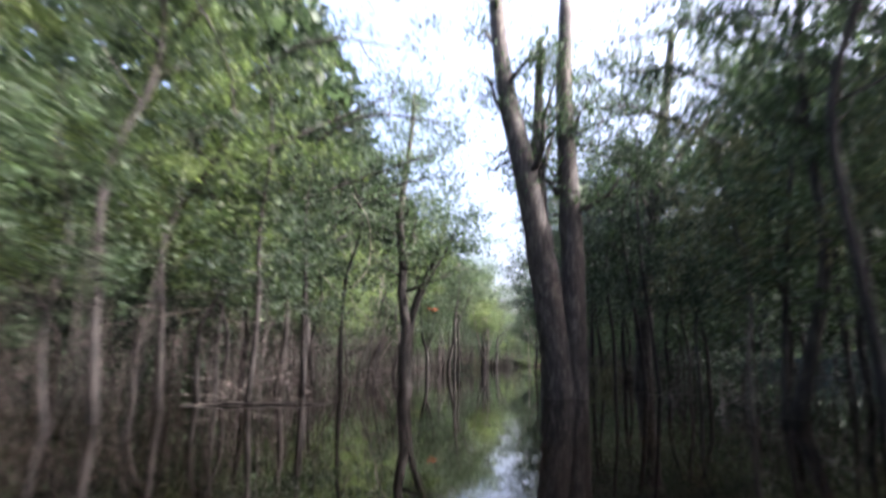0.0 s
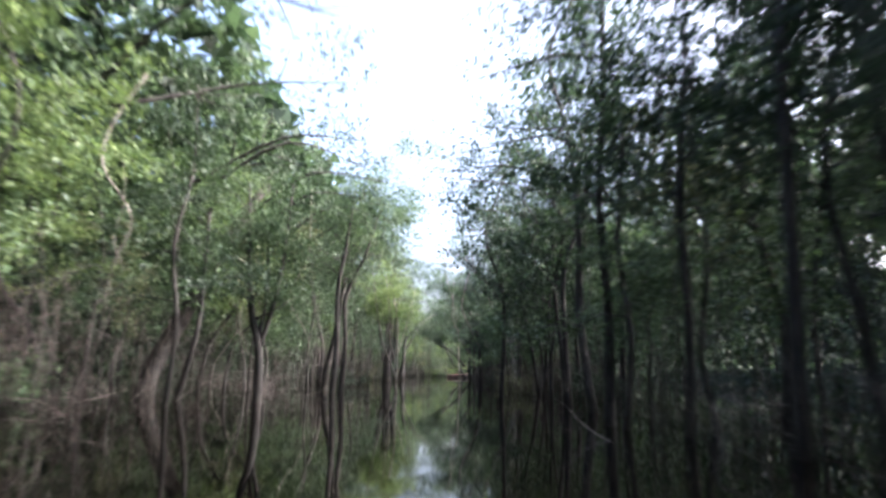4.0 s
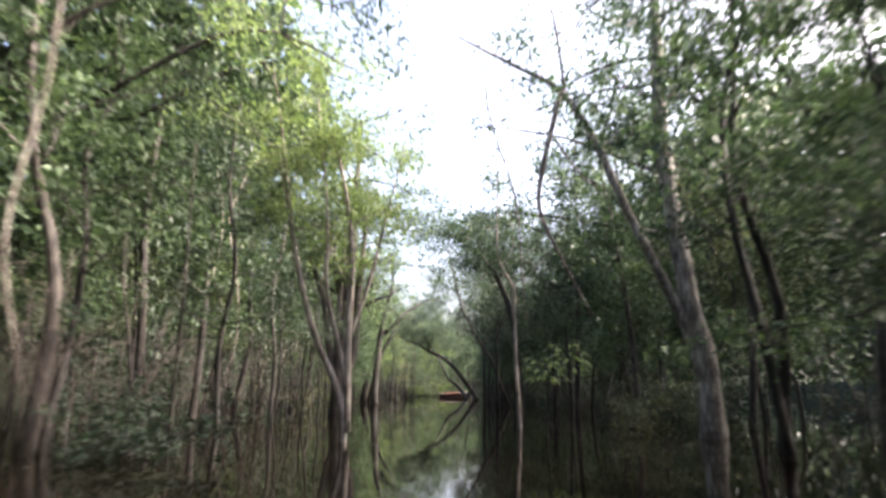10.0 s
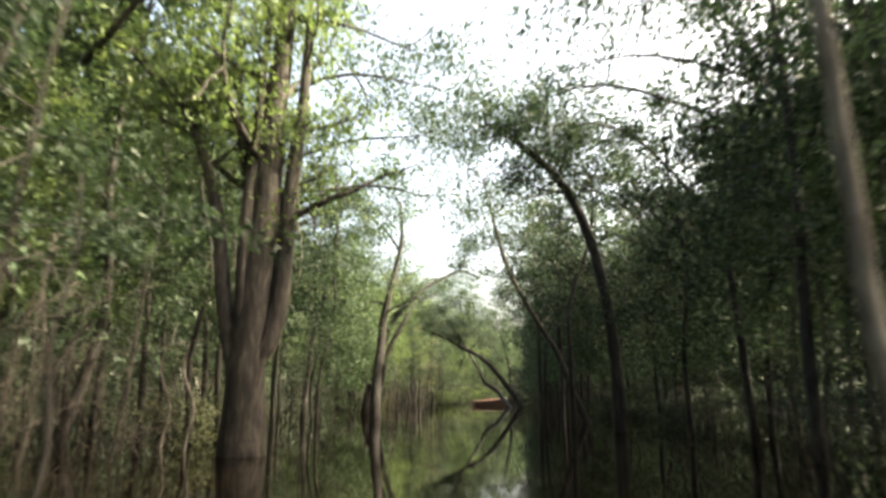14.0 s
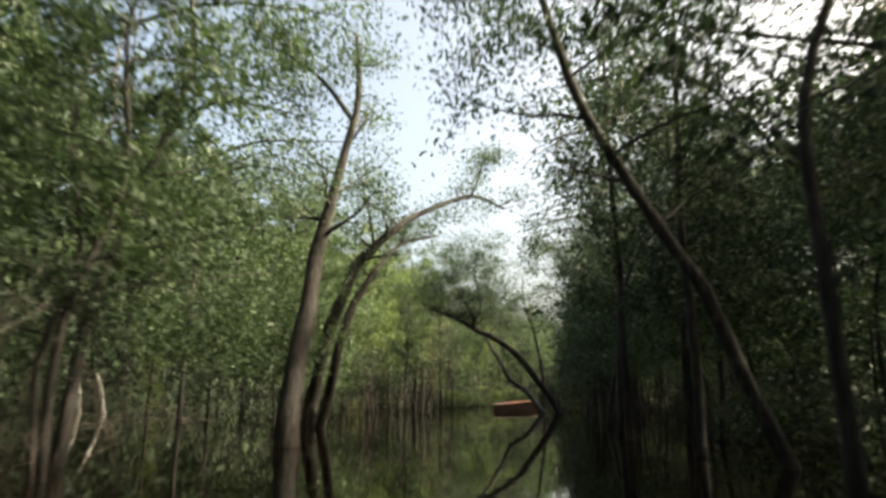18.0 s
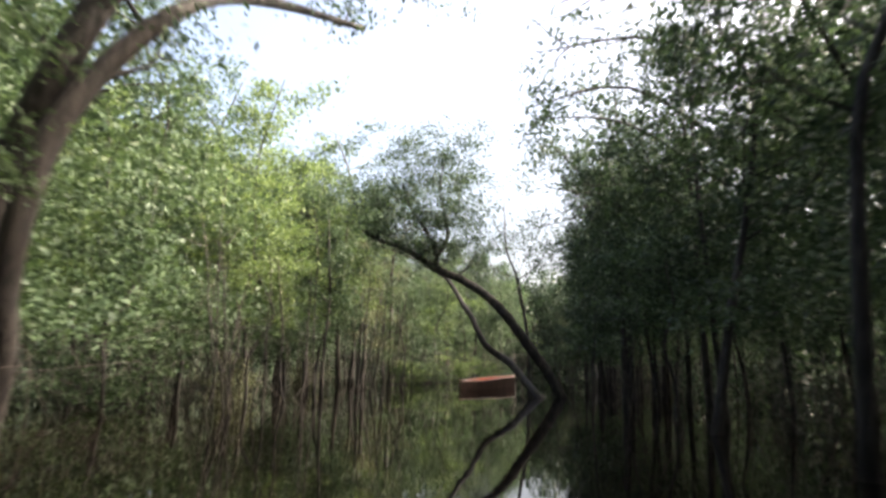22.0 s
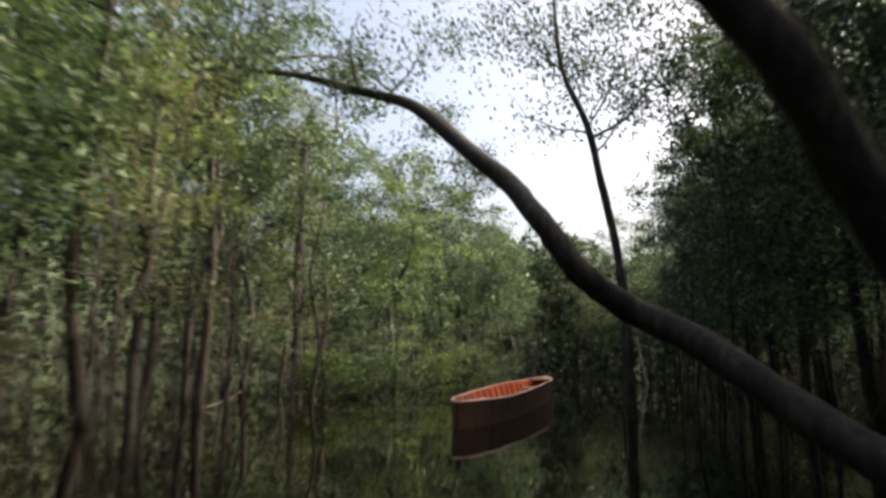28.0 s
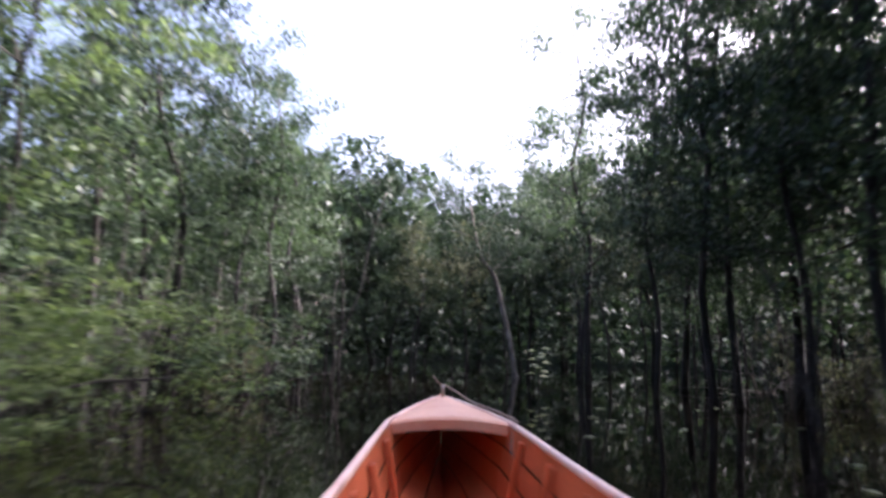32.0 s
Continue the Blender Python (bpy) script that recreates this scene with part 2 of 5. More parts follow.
def sprays(centres, count, spread, rng, flat=0.55):
    """Leaf places: clumps of count leaves round each centre."""
    c = np.repeat(np.asarray(centres, float), count, axis=0)
    return c + rng.normal(0, 1, c.shape) * np.array([spread, spread, spread * flat])


def limb_from(start, way, length, rng, sag=0.0, n=5):
    p = [np.asarray(start, float)]
    d = np.asarray(way, float) / np.linalg.norm(way)
    for i in range(n):
        d = d + rng.normal(0, 0.18, 3) + np.array([0, 0, 0.10 - sag])
        d /= np.linalg.norm(d)
        p.append(p[-1] + d * length / n)
    return np.array(p)


def grow(spine, r0, r1, limbs, rng, low=0.35, reach=2.2, rise=0.5, twigs=4):
    """Limbs and twig ends of a tree along its spine: a list of bars per limb, and the places where leaves hang."""
    ends, bars = [], []
    n = len(spine)
    for k in range(limbs):
        f = low + (1 - low) * (k + rng.uniform(0, 1)) / limbs
        i = min(int(f * (n - 1)), n - 2)
        at = spine[i] + (spine[i + 1] - spine[i]) * (f * (n - 1) - i)
        az = k * 2.4 + rng.uniform(-0.5, 0.5)
        ln = reach * (1.15 - 0.6 * f) * rng.uniform(0.7, 1.3)
        r = max(0.012, (r0 + (r1 - r0) * f) * 0.45)
        main = limb_from(at, (math.cos(az), math.sin(az), rise), ln, rng)
        limb = [(main, (r, r * 0.3))]
        for q in main[2:]:
            ends.append(q)
        for _ in range(twigs):
            j = rng.integers(1, len(main))
            tw = limb_from(main[j], rng.normal(0, 1, 3) + [math.cos(az), math.sin(az), 0.2], ln * rng.uniform(0.25, 0.5), rng, 0.05, 3)
            limb.append((tw, (r * 0.35, r * 0.15)))
            ends += [tw[1], tw[2], tw[3]]
        bars.append(limb)
    return bars, ends


def build_tree(name, at, line, radii, label, bark=None, leaf=None, limbs=9, low=0.35, reach=2.2, rise=0.5, clump=14, spread=0.32,
               size=0.15, seed=1, category="tree", group="", seg=10, per=4, extra=(), leafy=1.0, also=(), flare=1.25, grown=False, bars_kept=2, fine=None):
    """A tree as a thing of its own: trunk, limbs and crown. line: the trunk's course from the base; extra: further stems or boughs; also: more places of leaf clumps."""
    rng = np.random.default_rng(seed)
    fine = (not grown) if fine is None else fine
    t = thing(name, at, label, category, group)
    line = np.asarray(line, float)
    spine = curve_points(line, per)
    rr = [radii[0] * flare] + list(radii)
    v, f = tube(spine, np.interp(np.linspace(0, 1, 12), np.r_[0, np.linspace(0.06, 1, len(radii))], rr), seg, 0.10, rng)
    ends = []
    bars = []
    if limbs:
        bars, ends = grow(spine, radii[0], radii[-1], limbs, rng, low, reach, rise)
    if grown:
        for limb in bars:
            for pts, rad in limb[:bars_kept]:
                v2, f2 = tube(pts, rad, 3)
                o = len(v)
                v = v + v2
                f = f + [tuple(i + o for i in g) for g in f2]
        bars = []
    under("trunk", mesh_of("trunk", v, f, bark or BARK, True), t)
    for limb in bars:
        under("limb", tubes("limb", limb, bark or BARK, 5), t)
    for pts, rad in extra:
        sp = curve_points(pts, per)
        v, f = tube(sp, rad, max(6, seg - 2), 0.06, rng)
        bough = under("bough", mesh_of("bough", v, f, bark or BARK, True), t)
        b2, e2 = grow(sp, rad[0], rad[-1], max(2, limbs // 2), rng, 0.5, reach * 0.7, rise)
        ends += e2
        for limb in b2:
            under("limb", tubes("limb", limb, bark or BARK, 5), bough)
    if leafy and (ends or len(also)):
        ends = np.array(ends).reshape(-1, 3)
        if leafy < 1:
            ends = ends[rng.uniform(0, 1, len(ends)) < leafy]
        if len(also):
            ends = np.vstack([ends, np.asarray(also, float)])
        under("crown", quads_mesh("crown", leaf_corners(sprays(ends, int(clump * 1.7) if fine else clump, spread * 0.8 if fine else spread, rng), size * 0.74 if fine else size, rng, slim=0.42 if fine else 0.5, small=not fine), leaf or LEAF, 4 if fine else 3), t)
    return t


def mass(middle, radii, n, seed):
    """Places of leaf clumps in a hollow mass with an uneven outline and gaps."""
    g = np.random.default_rng(seed)
    kept = []
    while len(kept) < n:
        d = g.normal(0, 1, 3)
        d /= np.linalg.norm(d)
        lobe = 1.0 + 0.55 * noise.noise((d[0] * 1.6 + seed, d[1] * 1.6, d[2] * 1.6))
        q = d * g.uniform(0.35, 1.0) ** 0.5 * lobe * np.asarray(radii)
        if noise.noise((q[0] * 0.9, q[1] * 0.9 + seed, q[2] * 1.3)) > -0.06:
            kept.append(q)
    return np.asarray(middle) + np.array(kept)


def placed(ob, x, y, turn=0.0, scale=1.0, lean=0.0, z=0.0):
    return copy_thing(ob, Matrix.Translation((x, y, z)) @ Matrix.Rotation(radians(turn), 4, "Z") @ Matrix.Rotation(radians(lean), 4, "X") @ Matrix.Diagonal((scale, scale, scale, 1)))


# ---- water: one sheet out to the horizon ----
me = mesh_of("water", [(-900, -900, 0), (900, -900, 0), (900, 1100, 0), (-900, 1100, 0)], [(0, 1, 2, 3)], WATER)
tagged(new("water", me), "still black tannin water mirroring the flooded forest", "water", kind="structure")

# ---- the channel's middle line, for setting out the banks ----
CHANNEL = [(-1.5, -14.0), (0.2, 4.0), (0.6, 14.0), (1.0, 24.0), (0.8, 34.0), (2.6, 48.0), (4.6, 58.0), (6.8, 70.0), (9.2, 83.0), (11.4, 96.0), (13.6, 110.0),
           (16.2, 121.0), (20.0, 130.5), (25.0, 138.0), (31.0, 146.0)]
line = curve_points([(x, y, 0) for x, y in CHANNEL], 8)
gaps = np.linalg.norm(np.diff(line, axis=0), axis=1)
along = np.r_[0, np.cumsum(gaps)]


def bank(s, off):
    """A place s metres along the channel and off metres to its right."""
    x = np.interp(s, along, line[:, 0])
    y = np.interp(s, along, line[:, 1])
    x2 = np.interp(s + 0.5, along, line[:, 0])
    y2 = np.interp(s + 0.5, along, line[:, 1])
    d = np.array([x2 - x, y2 - y])
    d /= np.linalg.norm(d) + 1e-9
    return x + d[1] * off, y - d[0] * off


def clear_of(x, y, r):
    return np.min(np.hypot(line[:, 0] - x, line[:, 1] - y)) > r


TOTAL = along[-1]
grand = np.random.default_rng(7)

# places kept free of chance trees (middle and radius): the single trees below, and open water seen between them
OPEN = [(-4.0, 64.0, 2.6), (-1.6, 57.5, 1.6), (3.3, 17.7, 3.0), (-1.6, 25.2, 2.2), (7.9, 26.0, 2.5), (-5.9, 50.6, 1.8), (0.6, 56.9, 2.0), (4.4, 67.0, 3.0), (12.4, 67.3, 3.0), (4.8, 79.7, 2.5),
        (9.3, 71.3, 2.0), (7.2, 104.7, 2.5), (7.5, 96.5, 2.4), (15.1, 91.4, 2.5), (19.0, 118.0, 4.0), (-5.0, 117.0, 3.0), (1.5, 104.0, 5.0), (3.0, 110.0, 2.5),
        (15.5, 124.0, 2.5), (19.3, 138.5, 3.5), (30.0, 142.0, 4.5), (23.0, 134.0, 4.0), (27.0, 138.5, 3.5), (20.7, 126.0, 1.5), (13.0, 130.0, 2.5), (0.0, 96.0, 4.0), (6.0, 94.0, 1.8), (3.5, 99.0, 3.0), (-2.0, 110.0, 3.5), (-5.0, 120.0, 2.5)]


def free(x, y, r):
    return clear_of(x, y, r) and all(math.hypot(x - a, y - b_) > c for a, b_, c in OPEN)


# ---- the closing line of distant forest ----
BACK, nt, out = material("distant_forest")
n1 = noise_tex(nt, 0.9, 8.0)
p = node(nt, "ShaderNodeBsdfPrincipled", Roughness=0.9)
# Shade inside the distant forest is put into these dark noise tones.
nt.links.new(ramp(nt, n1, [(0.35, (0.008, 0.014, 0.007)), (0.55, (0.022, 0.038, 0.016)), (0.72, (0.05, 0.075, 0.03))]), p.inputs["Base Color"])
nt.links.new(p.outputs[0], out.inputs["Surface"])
# a long rounded loop round the whole channel
cap = line[-1][:2]
turn0 = math.atan2(*(line[-1] - line[-2])[:2])
A0, A1, RR = np.array([-1.0, -10.0]), np.array([30.0, 142.0]), 43.0
axis_turn = math.atan2(A1[0] - A0[0], A1[1] - A0[1])
ring = [(A1[0] + RR * math.sin(axis_turn + a), A1[1] + RR * math.cos(axis_turn + a)) for a in np.linspace(-1.57, 1.57, 90)]
ring += [tuple(np.array(ring[-1]) + (A0 - A1) * k / 90) for k in range(1, 91)]
ring += [(A0[0] + RR * math.sin(axis_turn + a), A0[1] + RR * math.cos(axis_turn + a)) for a in np.linspace(1.57, 4.71, 90)]
ring += [tuple(np.array(ring[-1]) + (A1 - A0) * k / 90) for k in range(1, 91)]
ring.append(ring[0])
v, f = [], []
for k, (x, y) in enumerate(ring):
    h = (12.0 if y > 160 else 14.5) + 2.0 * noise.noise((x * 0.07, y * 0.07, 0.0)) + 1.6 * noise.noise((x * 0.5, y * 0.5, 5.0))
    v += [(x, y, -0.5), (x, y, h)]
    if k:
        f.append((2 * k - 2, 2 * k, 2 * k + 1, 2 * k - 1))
tagged(new("backdrop", mesh_of("backdrop", v, f, BACK)), "distant wall of flooded forest, shade in its dark colour", "forest", kind="structure")

# the forest behind the banks: rounded crowns over a filling of leaves whose dark colour holds the shade
far = []
for k in range(330):
    s_ = grand.uniform(0, TOTAL + 60)
    off = (12.5 + 22.0 * grand.uniform() ** 1.5) * (1 if k % 2 else -1)
    x, y = bank(min(s_, TOTAL), off)
    if s_ > TOTAL:
        a = turn0 + (s_ - TOTAL) / 60 * 3.14 - 1.57
        x, y = cap[0] + abs(off) * math.sin(a), cap[1] + abs(off) * math.cos(a)
    if not clear_of(x, y, 11.5):
        continue
    tall = 12.6 - 2.6 * min(1.0, max(0.0, (y - 118.0) / 14.0)) + grand.normal(0, 1.2)
    wide, deep = grand.uniform(1.9, 3.4), grand.uniform(2.2, 4.2)
    d = grand.normal(0, 1, (420, 3))
    d /= np.linalg.norm(d, axis=1)[:, None]
    d[:, 2] = np.abs(d[:, 2]) * 1.15 - 0.35
    d *= (1 + 0.20 * np.sin(5 * d[:, :1] + k) * np.sin(5 * d[:, 1:2] + 2 * k)) * grand.uniform(0.86, 1.0, (420, 1))
    far.append(np.array([x, y, tall - deep]) + d * np.array([wide, wide, deep]))
far = np.vstack(far)
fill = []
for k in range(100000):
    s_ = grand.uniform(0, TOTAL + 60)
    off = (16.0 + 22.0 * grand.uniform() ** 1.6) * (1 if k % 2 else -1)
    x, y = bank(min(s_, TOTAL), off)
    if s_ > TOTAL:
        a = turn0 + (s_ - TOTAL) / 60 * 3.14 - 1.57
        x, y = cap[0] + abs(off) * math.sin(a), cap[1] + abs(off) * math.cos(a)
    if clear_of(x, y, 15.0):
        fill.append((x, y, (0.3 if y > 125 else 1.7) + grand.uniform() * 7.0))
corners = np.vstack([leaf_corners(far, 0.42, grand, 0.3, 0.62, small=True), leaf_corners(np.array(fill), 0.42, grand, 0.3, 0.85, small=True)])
tagged(new("far_woods", quads_mesh("far_woods", corners, LEAF_DARK, 3)), "dense dark green forest behind the flooded banks, shade in its colour", "forest", kind="stuff")

low = []
for k in range(9000):
    x, y = bank(grand.uniform(0, TOTAL), grand.uniform(9.5, 19) * (1 if k % 2 else -1))
    thick = noise.noise((x * 0.25, y * 0.25, 1.0))
    if free(x, y, 9.0) and thick > -0.15:
        low.append((x, y, grand.uniform(0.0, 1.0) ** 1.3 * (1.2 + 2.2 * (thick + 0.15))))
# Deep shade of the trunk space is put into the undergrowth's dark leaf colour.
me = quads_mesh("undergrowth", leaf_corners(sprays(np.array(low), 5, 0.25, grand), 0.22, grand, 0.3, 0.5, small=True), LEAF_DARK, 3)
tagged(new("undergrowth", me), "dark tangled undergrowth standing in the flooded forest, shade in its colour", "undergrowth", kind="stuff")

# a thicket of leaves in uneven clumps behind the first trees, from above the dark trunk space up to where the crowns begin
thick = []
while len(thick) < 15000:
    side = 1 if grand.uniform() < 0.5 else -1
    x, y = bank(grand.uniform(0, TOTAL), grand.uniform(7.0 if side > 0 else 5.6, 15.0 if side > 0 else 14.0) * side)
    z = (2.7 if side < 0 and y < 80 else 2.3) + 1.0 * noise.noise((x * 0.3, y * 0.3, 40.0)) + 6.4 * grand.uniform() ** 1.2
    if noise.noise((x * 0.5, y * 0.5, z * 0.6 + 11.0)) > 0.0 and free(x, y, 5.3 + 0.8 * noise.noise((x * 0.4, y * 0.4, 2.0))):
        thick.append((x, y, z))
me = quads_mesh("thicket", leaf_corners(sprays(np.array(thick), 15, 0.23, grand, 0.5), 0.17, grand, 0.3, 0.5, small=True), LEAF, 3)
tagged(new("thicket", me), "dense green thicket of small leaves along the banks", "thicket", kind="stuff")

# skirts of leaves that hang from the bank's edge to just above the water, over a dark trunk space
# Missing light on the right skirts is made up by the lighter leaf colour.
for leaf, count, s0, s1, side, low_z, tall, lab in ((LEAF, 2000, 108.0, 139.0, -1, 1.5, 4.6, "sunlit green foliage hanging over the bank's edge"), (LEAF, 2300, 126.0, 172.0, 1, 1.7, 5.0, "green foliage hanging over the bank's edge, lit tone in its colour"),
                                                   (LEAF, 2000, 84.0, 126.0, 1, 2.0, 5.5, "green foliage hanging over the dark bank, lit tone in its colour")):
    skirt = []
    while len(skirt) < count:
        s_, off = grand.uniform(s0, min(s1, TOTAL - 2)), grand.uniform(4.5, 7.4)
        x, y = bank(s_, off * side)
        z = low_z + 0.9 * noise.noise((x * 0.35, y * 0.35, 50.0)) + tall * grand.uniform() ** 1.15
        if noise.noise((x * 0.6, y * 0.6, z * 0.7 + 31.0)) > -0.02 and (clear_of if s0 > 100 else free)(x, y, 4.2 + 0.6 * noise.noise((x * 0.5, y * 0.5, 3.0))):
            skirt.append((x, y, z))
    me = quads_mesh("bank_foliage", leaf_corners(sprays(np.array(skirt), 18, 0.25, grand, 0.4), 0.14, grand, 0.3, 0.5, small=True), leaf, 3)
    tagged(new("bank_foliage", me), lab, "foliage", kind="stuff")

# thin bare twigs that stand and lean at the waterline
v, f = [], []
for k in range(9500):
    side = 1 if k % 5 < 2 else -1
    x, y = bank(grand.uniform(0, TOTAL), grand.uniform(4.4, 12.0) * side)
    h, lean_, way = grand.uniform(0.5, 3.6 if side < 0 else 2.4), min(0.9, abs(grand.normal(0, 0.5))), grand.uniform(0, 6.28)
    if noise.noise((x * 0.3, y * 0.3, 21.0)) < -0.05 or not free(x, y, 4.2):
        continue
    p0 = np.array([x, y, -0.1])
    p1 = p0 + np.array([math.cos(way) * lean_ * h * 0.4, math.sin(way) * lean_ * h * 0.4, h * 0.55])
    p2 = p1 + np.array([math.cos(way + 0.5) * lean_ * h * 0.8, math.sin(way + 0.5) * lean_ * h * 0.8, h * 0.45 * (1 - lean_)])
    r = grand.uniform(0.005, 0.013)
    sprigs = [([p0, p1, p2], (r, 0.004))]
    for _ in range(3):
        q = p1 + (p2 - p1) * grand.uniform(-0.5, 1.0)
        sprigs.append(([q, q + grand.normal(0, 0.28, 3) * h * 0.4 + [0, 0, 0.1]], (0.005, 0.003)))
    for pts, rad in sprigs:
        a, b_ = tube(pts, rad, 3)
        f += [tuple(i + len(v) for i in g) for g in b_]
        v += a
tagged(new("bare_twigs", mesh_of("bare_twigs", v, f, BARK_TWIG, True)), "thin bare brown twigs standing in the water", "twigs", kind="stuff")

# the leaf roof of the forest on both sides, hung out over the channel and frayed towards its middle, with
# light-blocking leaves added above
EDGE = np.array([(-20, -0.5, 2.2), (12, -0.4, 2.2), (25, -0.4, 2.4), (33, -0.8, 2.5), (52, -0.3, 1.7), (60, -0.9, 2.4), (68, -1.4, 2.0), (74, -0.4, 1.1), (80, -0.2, 1.4), (90, -1.6, 1.3), (99, -4.4, 1.5), (106, -6.2, 2.1), (112, -6.4, 2.2),
                 (118, -6.2, 3.2), (126, -6.5, 3.6), (150, -7.0, 5.0)])


def roof_place(s_, side, d):
    """A place in the leaf roof d metres outwards from its frayed edge, with its height."""
    x, y = bank(min(s_, TOTAL), 0.0)
    edge = float(np.interp(y, EDGE[:, 0], EDGE[:, 1 if side < 0 else 2])) * side
    edge += 1.5 * noise.noise((s_ * 0.33, side * 7.0, 4.0)) + 0.7 * noise.noise((s_ * 1.1, side * 7.0, 6.0))
    off = max(0.4, edge) + d
    if s_ > TOTAL:
        a = turn0 + (s_ - TOTAL) / 40 * 3.14 - 1.57
        x, y = cap[0] + (off + 6) * math.sin(a), cap[1] + (off + 6) * math.cos(a)
    else:
        x, y = bank(s_, off * side)
    return x, y, 8.6 + 1.9 * noise.noise((x * 0.12, y * 0.12, 9.0)) + min(2.2, 0.14 * d) - 0.9 * math.exp(-d / 1.3)


roof, shade_roof = [], []
for k in range(15500):
    d = 24.0 * grand.uniform() ** 1.5
    x, y, z = roof_place(grand.uniform(0, TOTAL + 40), 1 if k % 2 else -1, d)
    if noise.noise((x * 0.55, y * 0.55, 14.0)) > 0.12 - 0.07 * d:
        roof.append((x, y, z + grand.normal(0, 0.6)))
# Larger leaves added above the visible roof to keep light off the banks.
for k in range(105000):
    side = 1 if k % 5 < 2 else -1
    s_ = grand.uniform(0, TOTAL - 8)
    first_d = (17.0 if 58 < s_ < 92 else 11.5 if 105 < s_ < 130 else 10.0) if side > 0 else (4.0 if s_ < 98 else 9.0)
    x, y, z = roof_place(s_, side, first_d + 28.0 * grand.uniform())
    shade_roof.append((x, y, z + 2.0 + grand.normal(0, 0.6)))
corners = np.vstack([leaf_corners(sprays(np.array(roof), 30, 0.29, grand, 0.5), 0.145, grand, 0.25, 0.5, small=True), leaf_corners(np.array(shade_roof), 0.72, grand, 0.1, 0.9, small=True)])
tagged(new("canopy", quads_mesh("canopy", corners, LEAF_DARK, 3)), "green leaf canopy hung out over the flooded channel, with added shading leaves above", "forest canopy", kind="stuff")
bars = []
for k in range(120):
    s_, side = 2.0 + 1.28 * k, 1 if k % 2 else -1
    a, b_, c = (np.array(roof_place(s_ + grand.normal(0, 0.9), side, d)) for d in (6.0, 3.0, 0.2))
    a[2] -= 3.0
    b_[2] -= 0.6
    main = curve_points([a, b_, c], 4)
    bars.append((main, (0.075, 0.05, 0.012)))
    for _ in range(5):
        i = grand.integers(2, 8)
        bars.append((limb_from(main[i], main[i + 1] - main[i] + grand.normal(0, 0.5, 3), grand.uniform(0.8, 2.0), grand, 0.12, 4), (0.022, 0.006)))
tagged(new("canopy_boughs", tubes("canopy_boughs", bars, BARK_DARK, 4)), "dark thin boughs reaching out over the channel", "branches", kind="stuff")

# ---- kinds of trees that repeat along the banks ----


def kind_tree(seed, height, r, limbs, low, reach, clump, spread, size, leaf, bark, wob, label, name="tree", group="flooded forest trees", rise=0.45):
    g = np.random.default_rng(seed)
    pts = [(0, 0, -0.3)]
    for k in range(1, 6):
        pts.append((g.normal(0, wob) * k / 3, g.normal(0, wob) * k / 3, height * k / 5))
    return build_tree(name, (0, 0, 0), pts, (r, r * 0.75, r * 0.5, r * 0.22), label, bark, leaf, limbs, low, reach, rise, clump, spread, size, seed, "tree", group, 7, 3, grown=True)


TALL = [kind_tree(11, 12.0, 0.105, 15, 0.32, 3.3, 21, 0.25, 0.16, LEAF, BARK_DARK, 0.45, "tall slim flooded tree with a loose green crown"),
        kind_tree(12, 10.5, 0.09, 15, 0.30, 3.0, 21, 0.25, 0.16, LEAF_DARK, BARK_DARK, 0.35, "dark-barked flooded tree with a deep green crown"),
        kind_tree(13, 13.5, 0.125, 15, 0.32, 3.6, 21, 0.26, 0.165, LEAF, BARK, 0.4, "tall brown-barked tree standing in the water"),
        kind_tree(14, 10.0, 0.08, 15, 0.30, 2.9, 21, 0.24, 0.155, LEAF_BRIGHT, BARK_DARK, 0.55, "young tree with yellow-green leaves, sunlit tone in their colour")]
NEAR = [build_tree("bank_tree", (0, 0, 0), [(0, 0, -0.3), (0.15, 0.05, 2.2), (-0.1, 0.2, 4.6), (0.25, 0.1, 7.0), (0.1, -0.1, 9.6)], (0.075, 0.065, 0.05, 0.02), "leafy bank tree with dense small dark green leaves", BARK_DARK, LEAF_DARK, 17, 0.27, 2.6, 0.15, 24, 0.20, 0.135, 18,
                   "tree", "leafy bank trees", 6, 3, grown=True),
        build_tree("bank_tree", (0, 0, 0), [(0, 0, -0.3), (-0.2, 0.1, 2.0), (0.1, -0.2, 4.2), (-0.15, 0.1, 6.4), (0.1, 0.1, 8.8)], (0.07, 0.06, 0.045, 0.02), "leafy bank tree with dense small green leaves", BARK_DARK, LEAF, 17, 0.26, 2.5, 0.1, 24, 0.20, 0.135, 19,
                   "tree", "leafy bank trees", 6, 3, grown=True)]
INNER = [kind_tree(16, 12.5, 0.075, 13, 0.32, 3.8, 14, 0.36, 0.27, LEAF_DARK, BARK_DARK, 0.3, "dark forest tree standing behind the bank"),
         kind_tree(17, 13.5, 0.08, 13, 0.32, 4.0, 14, 0.36, 0.27, LEAF, BARK_DARK, 0.3, "green forest tree standing behind the bank")]
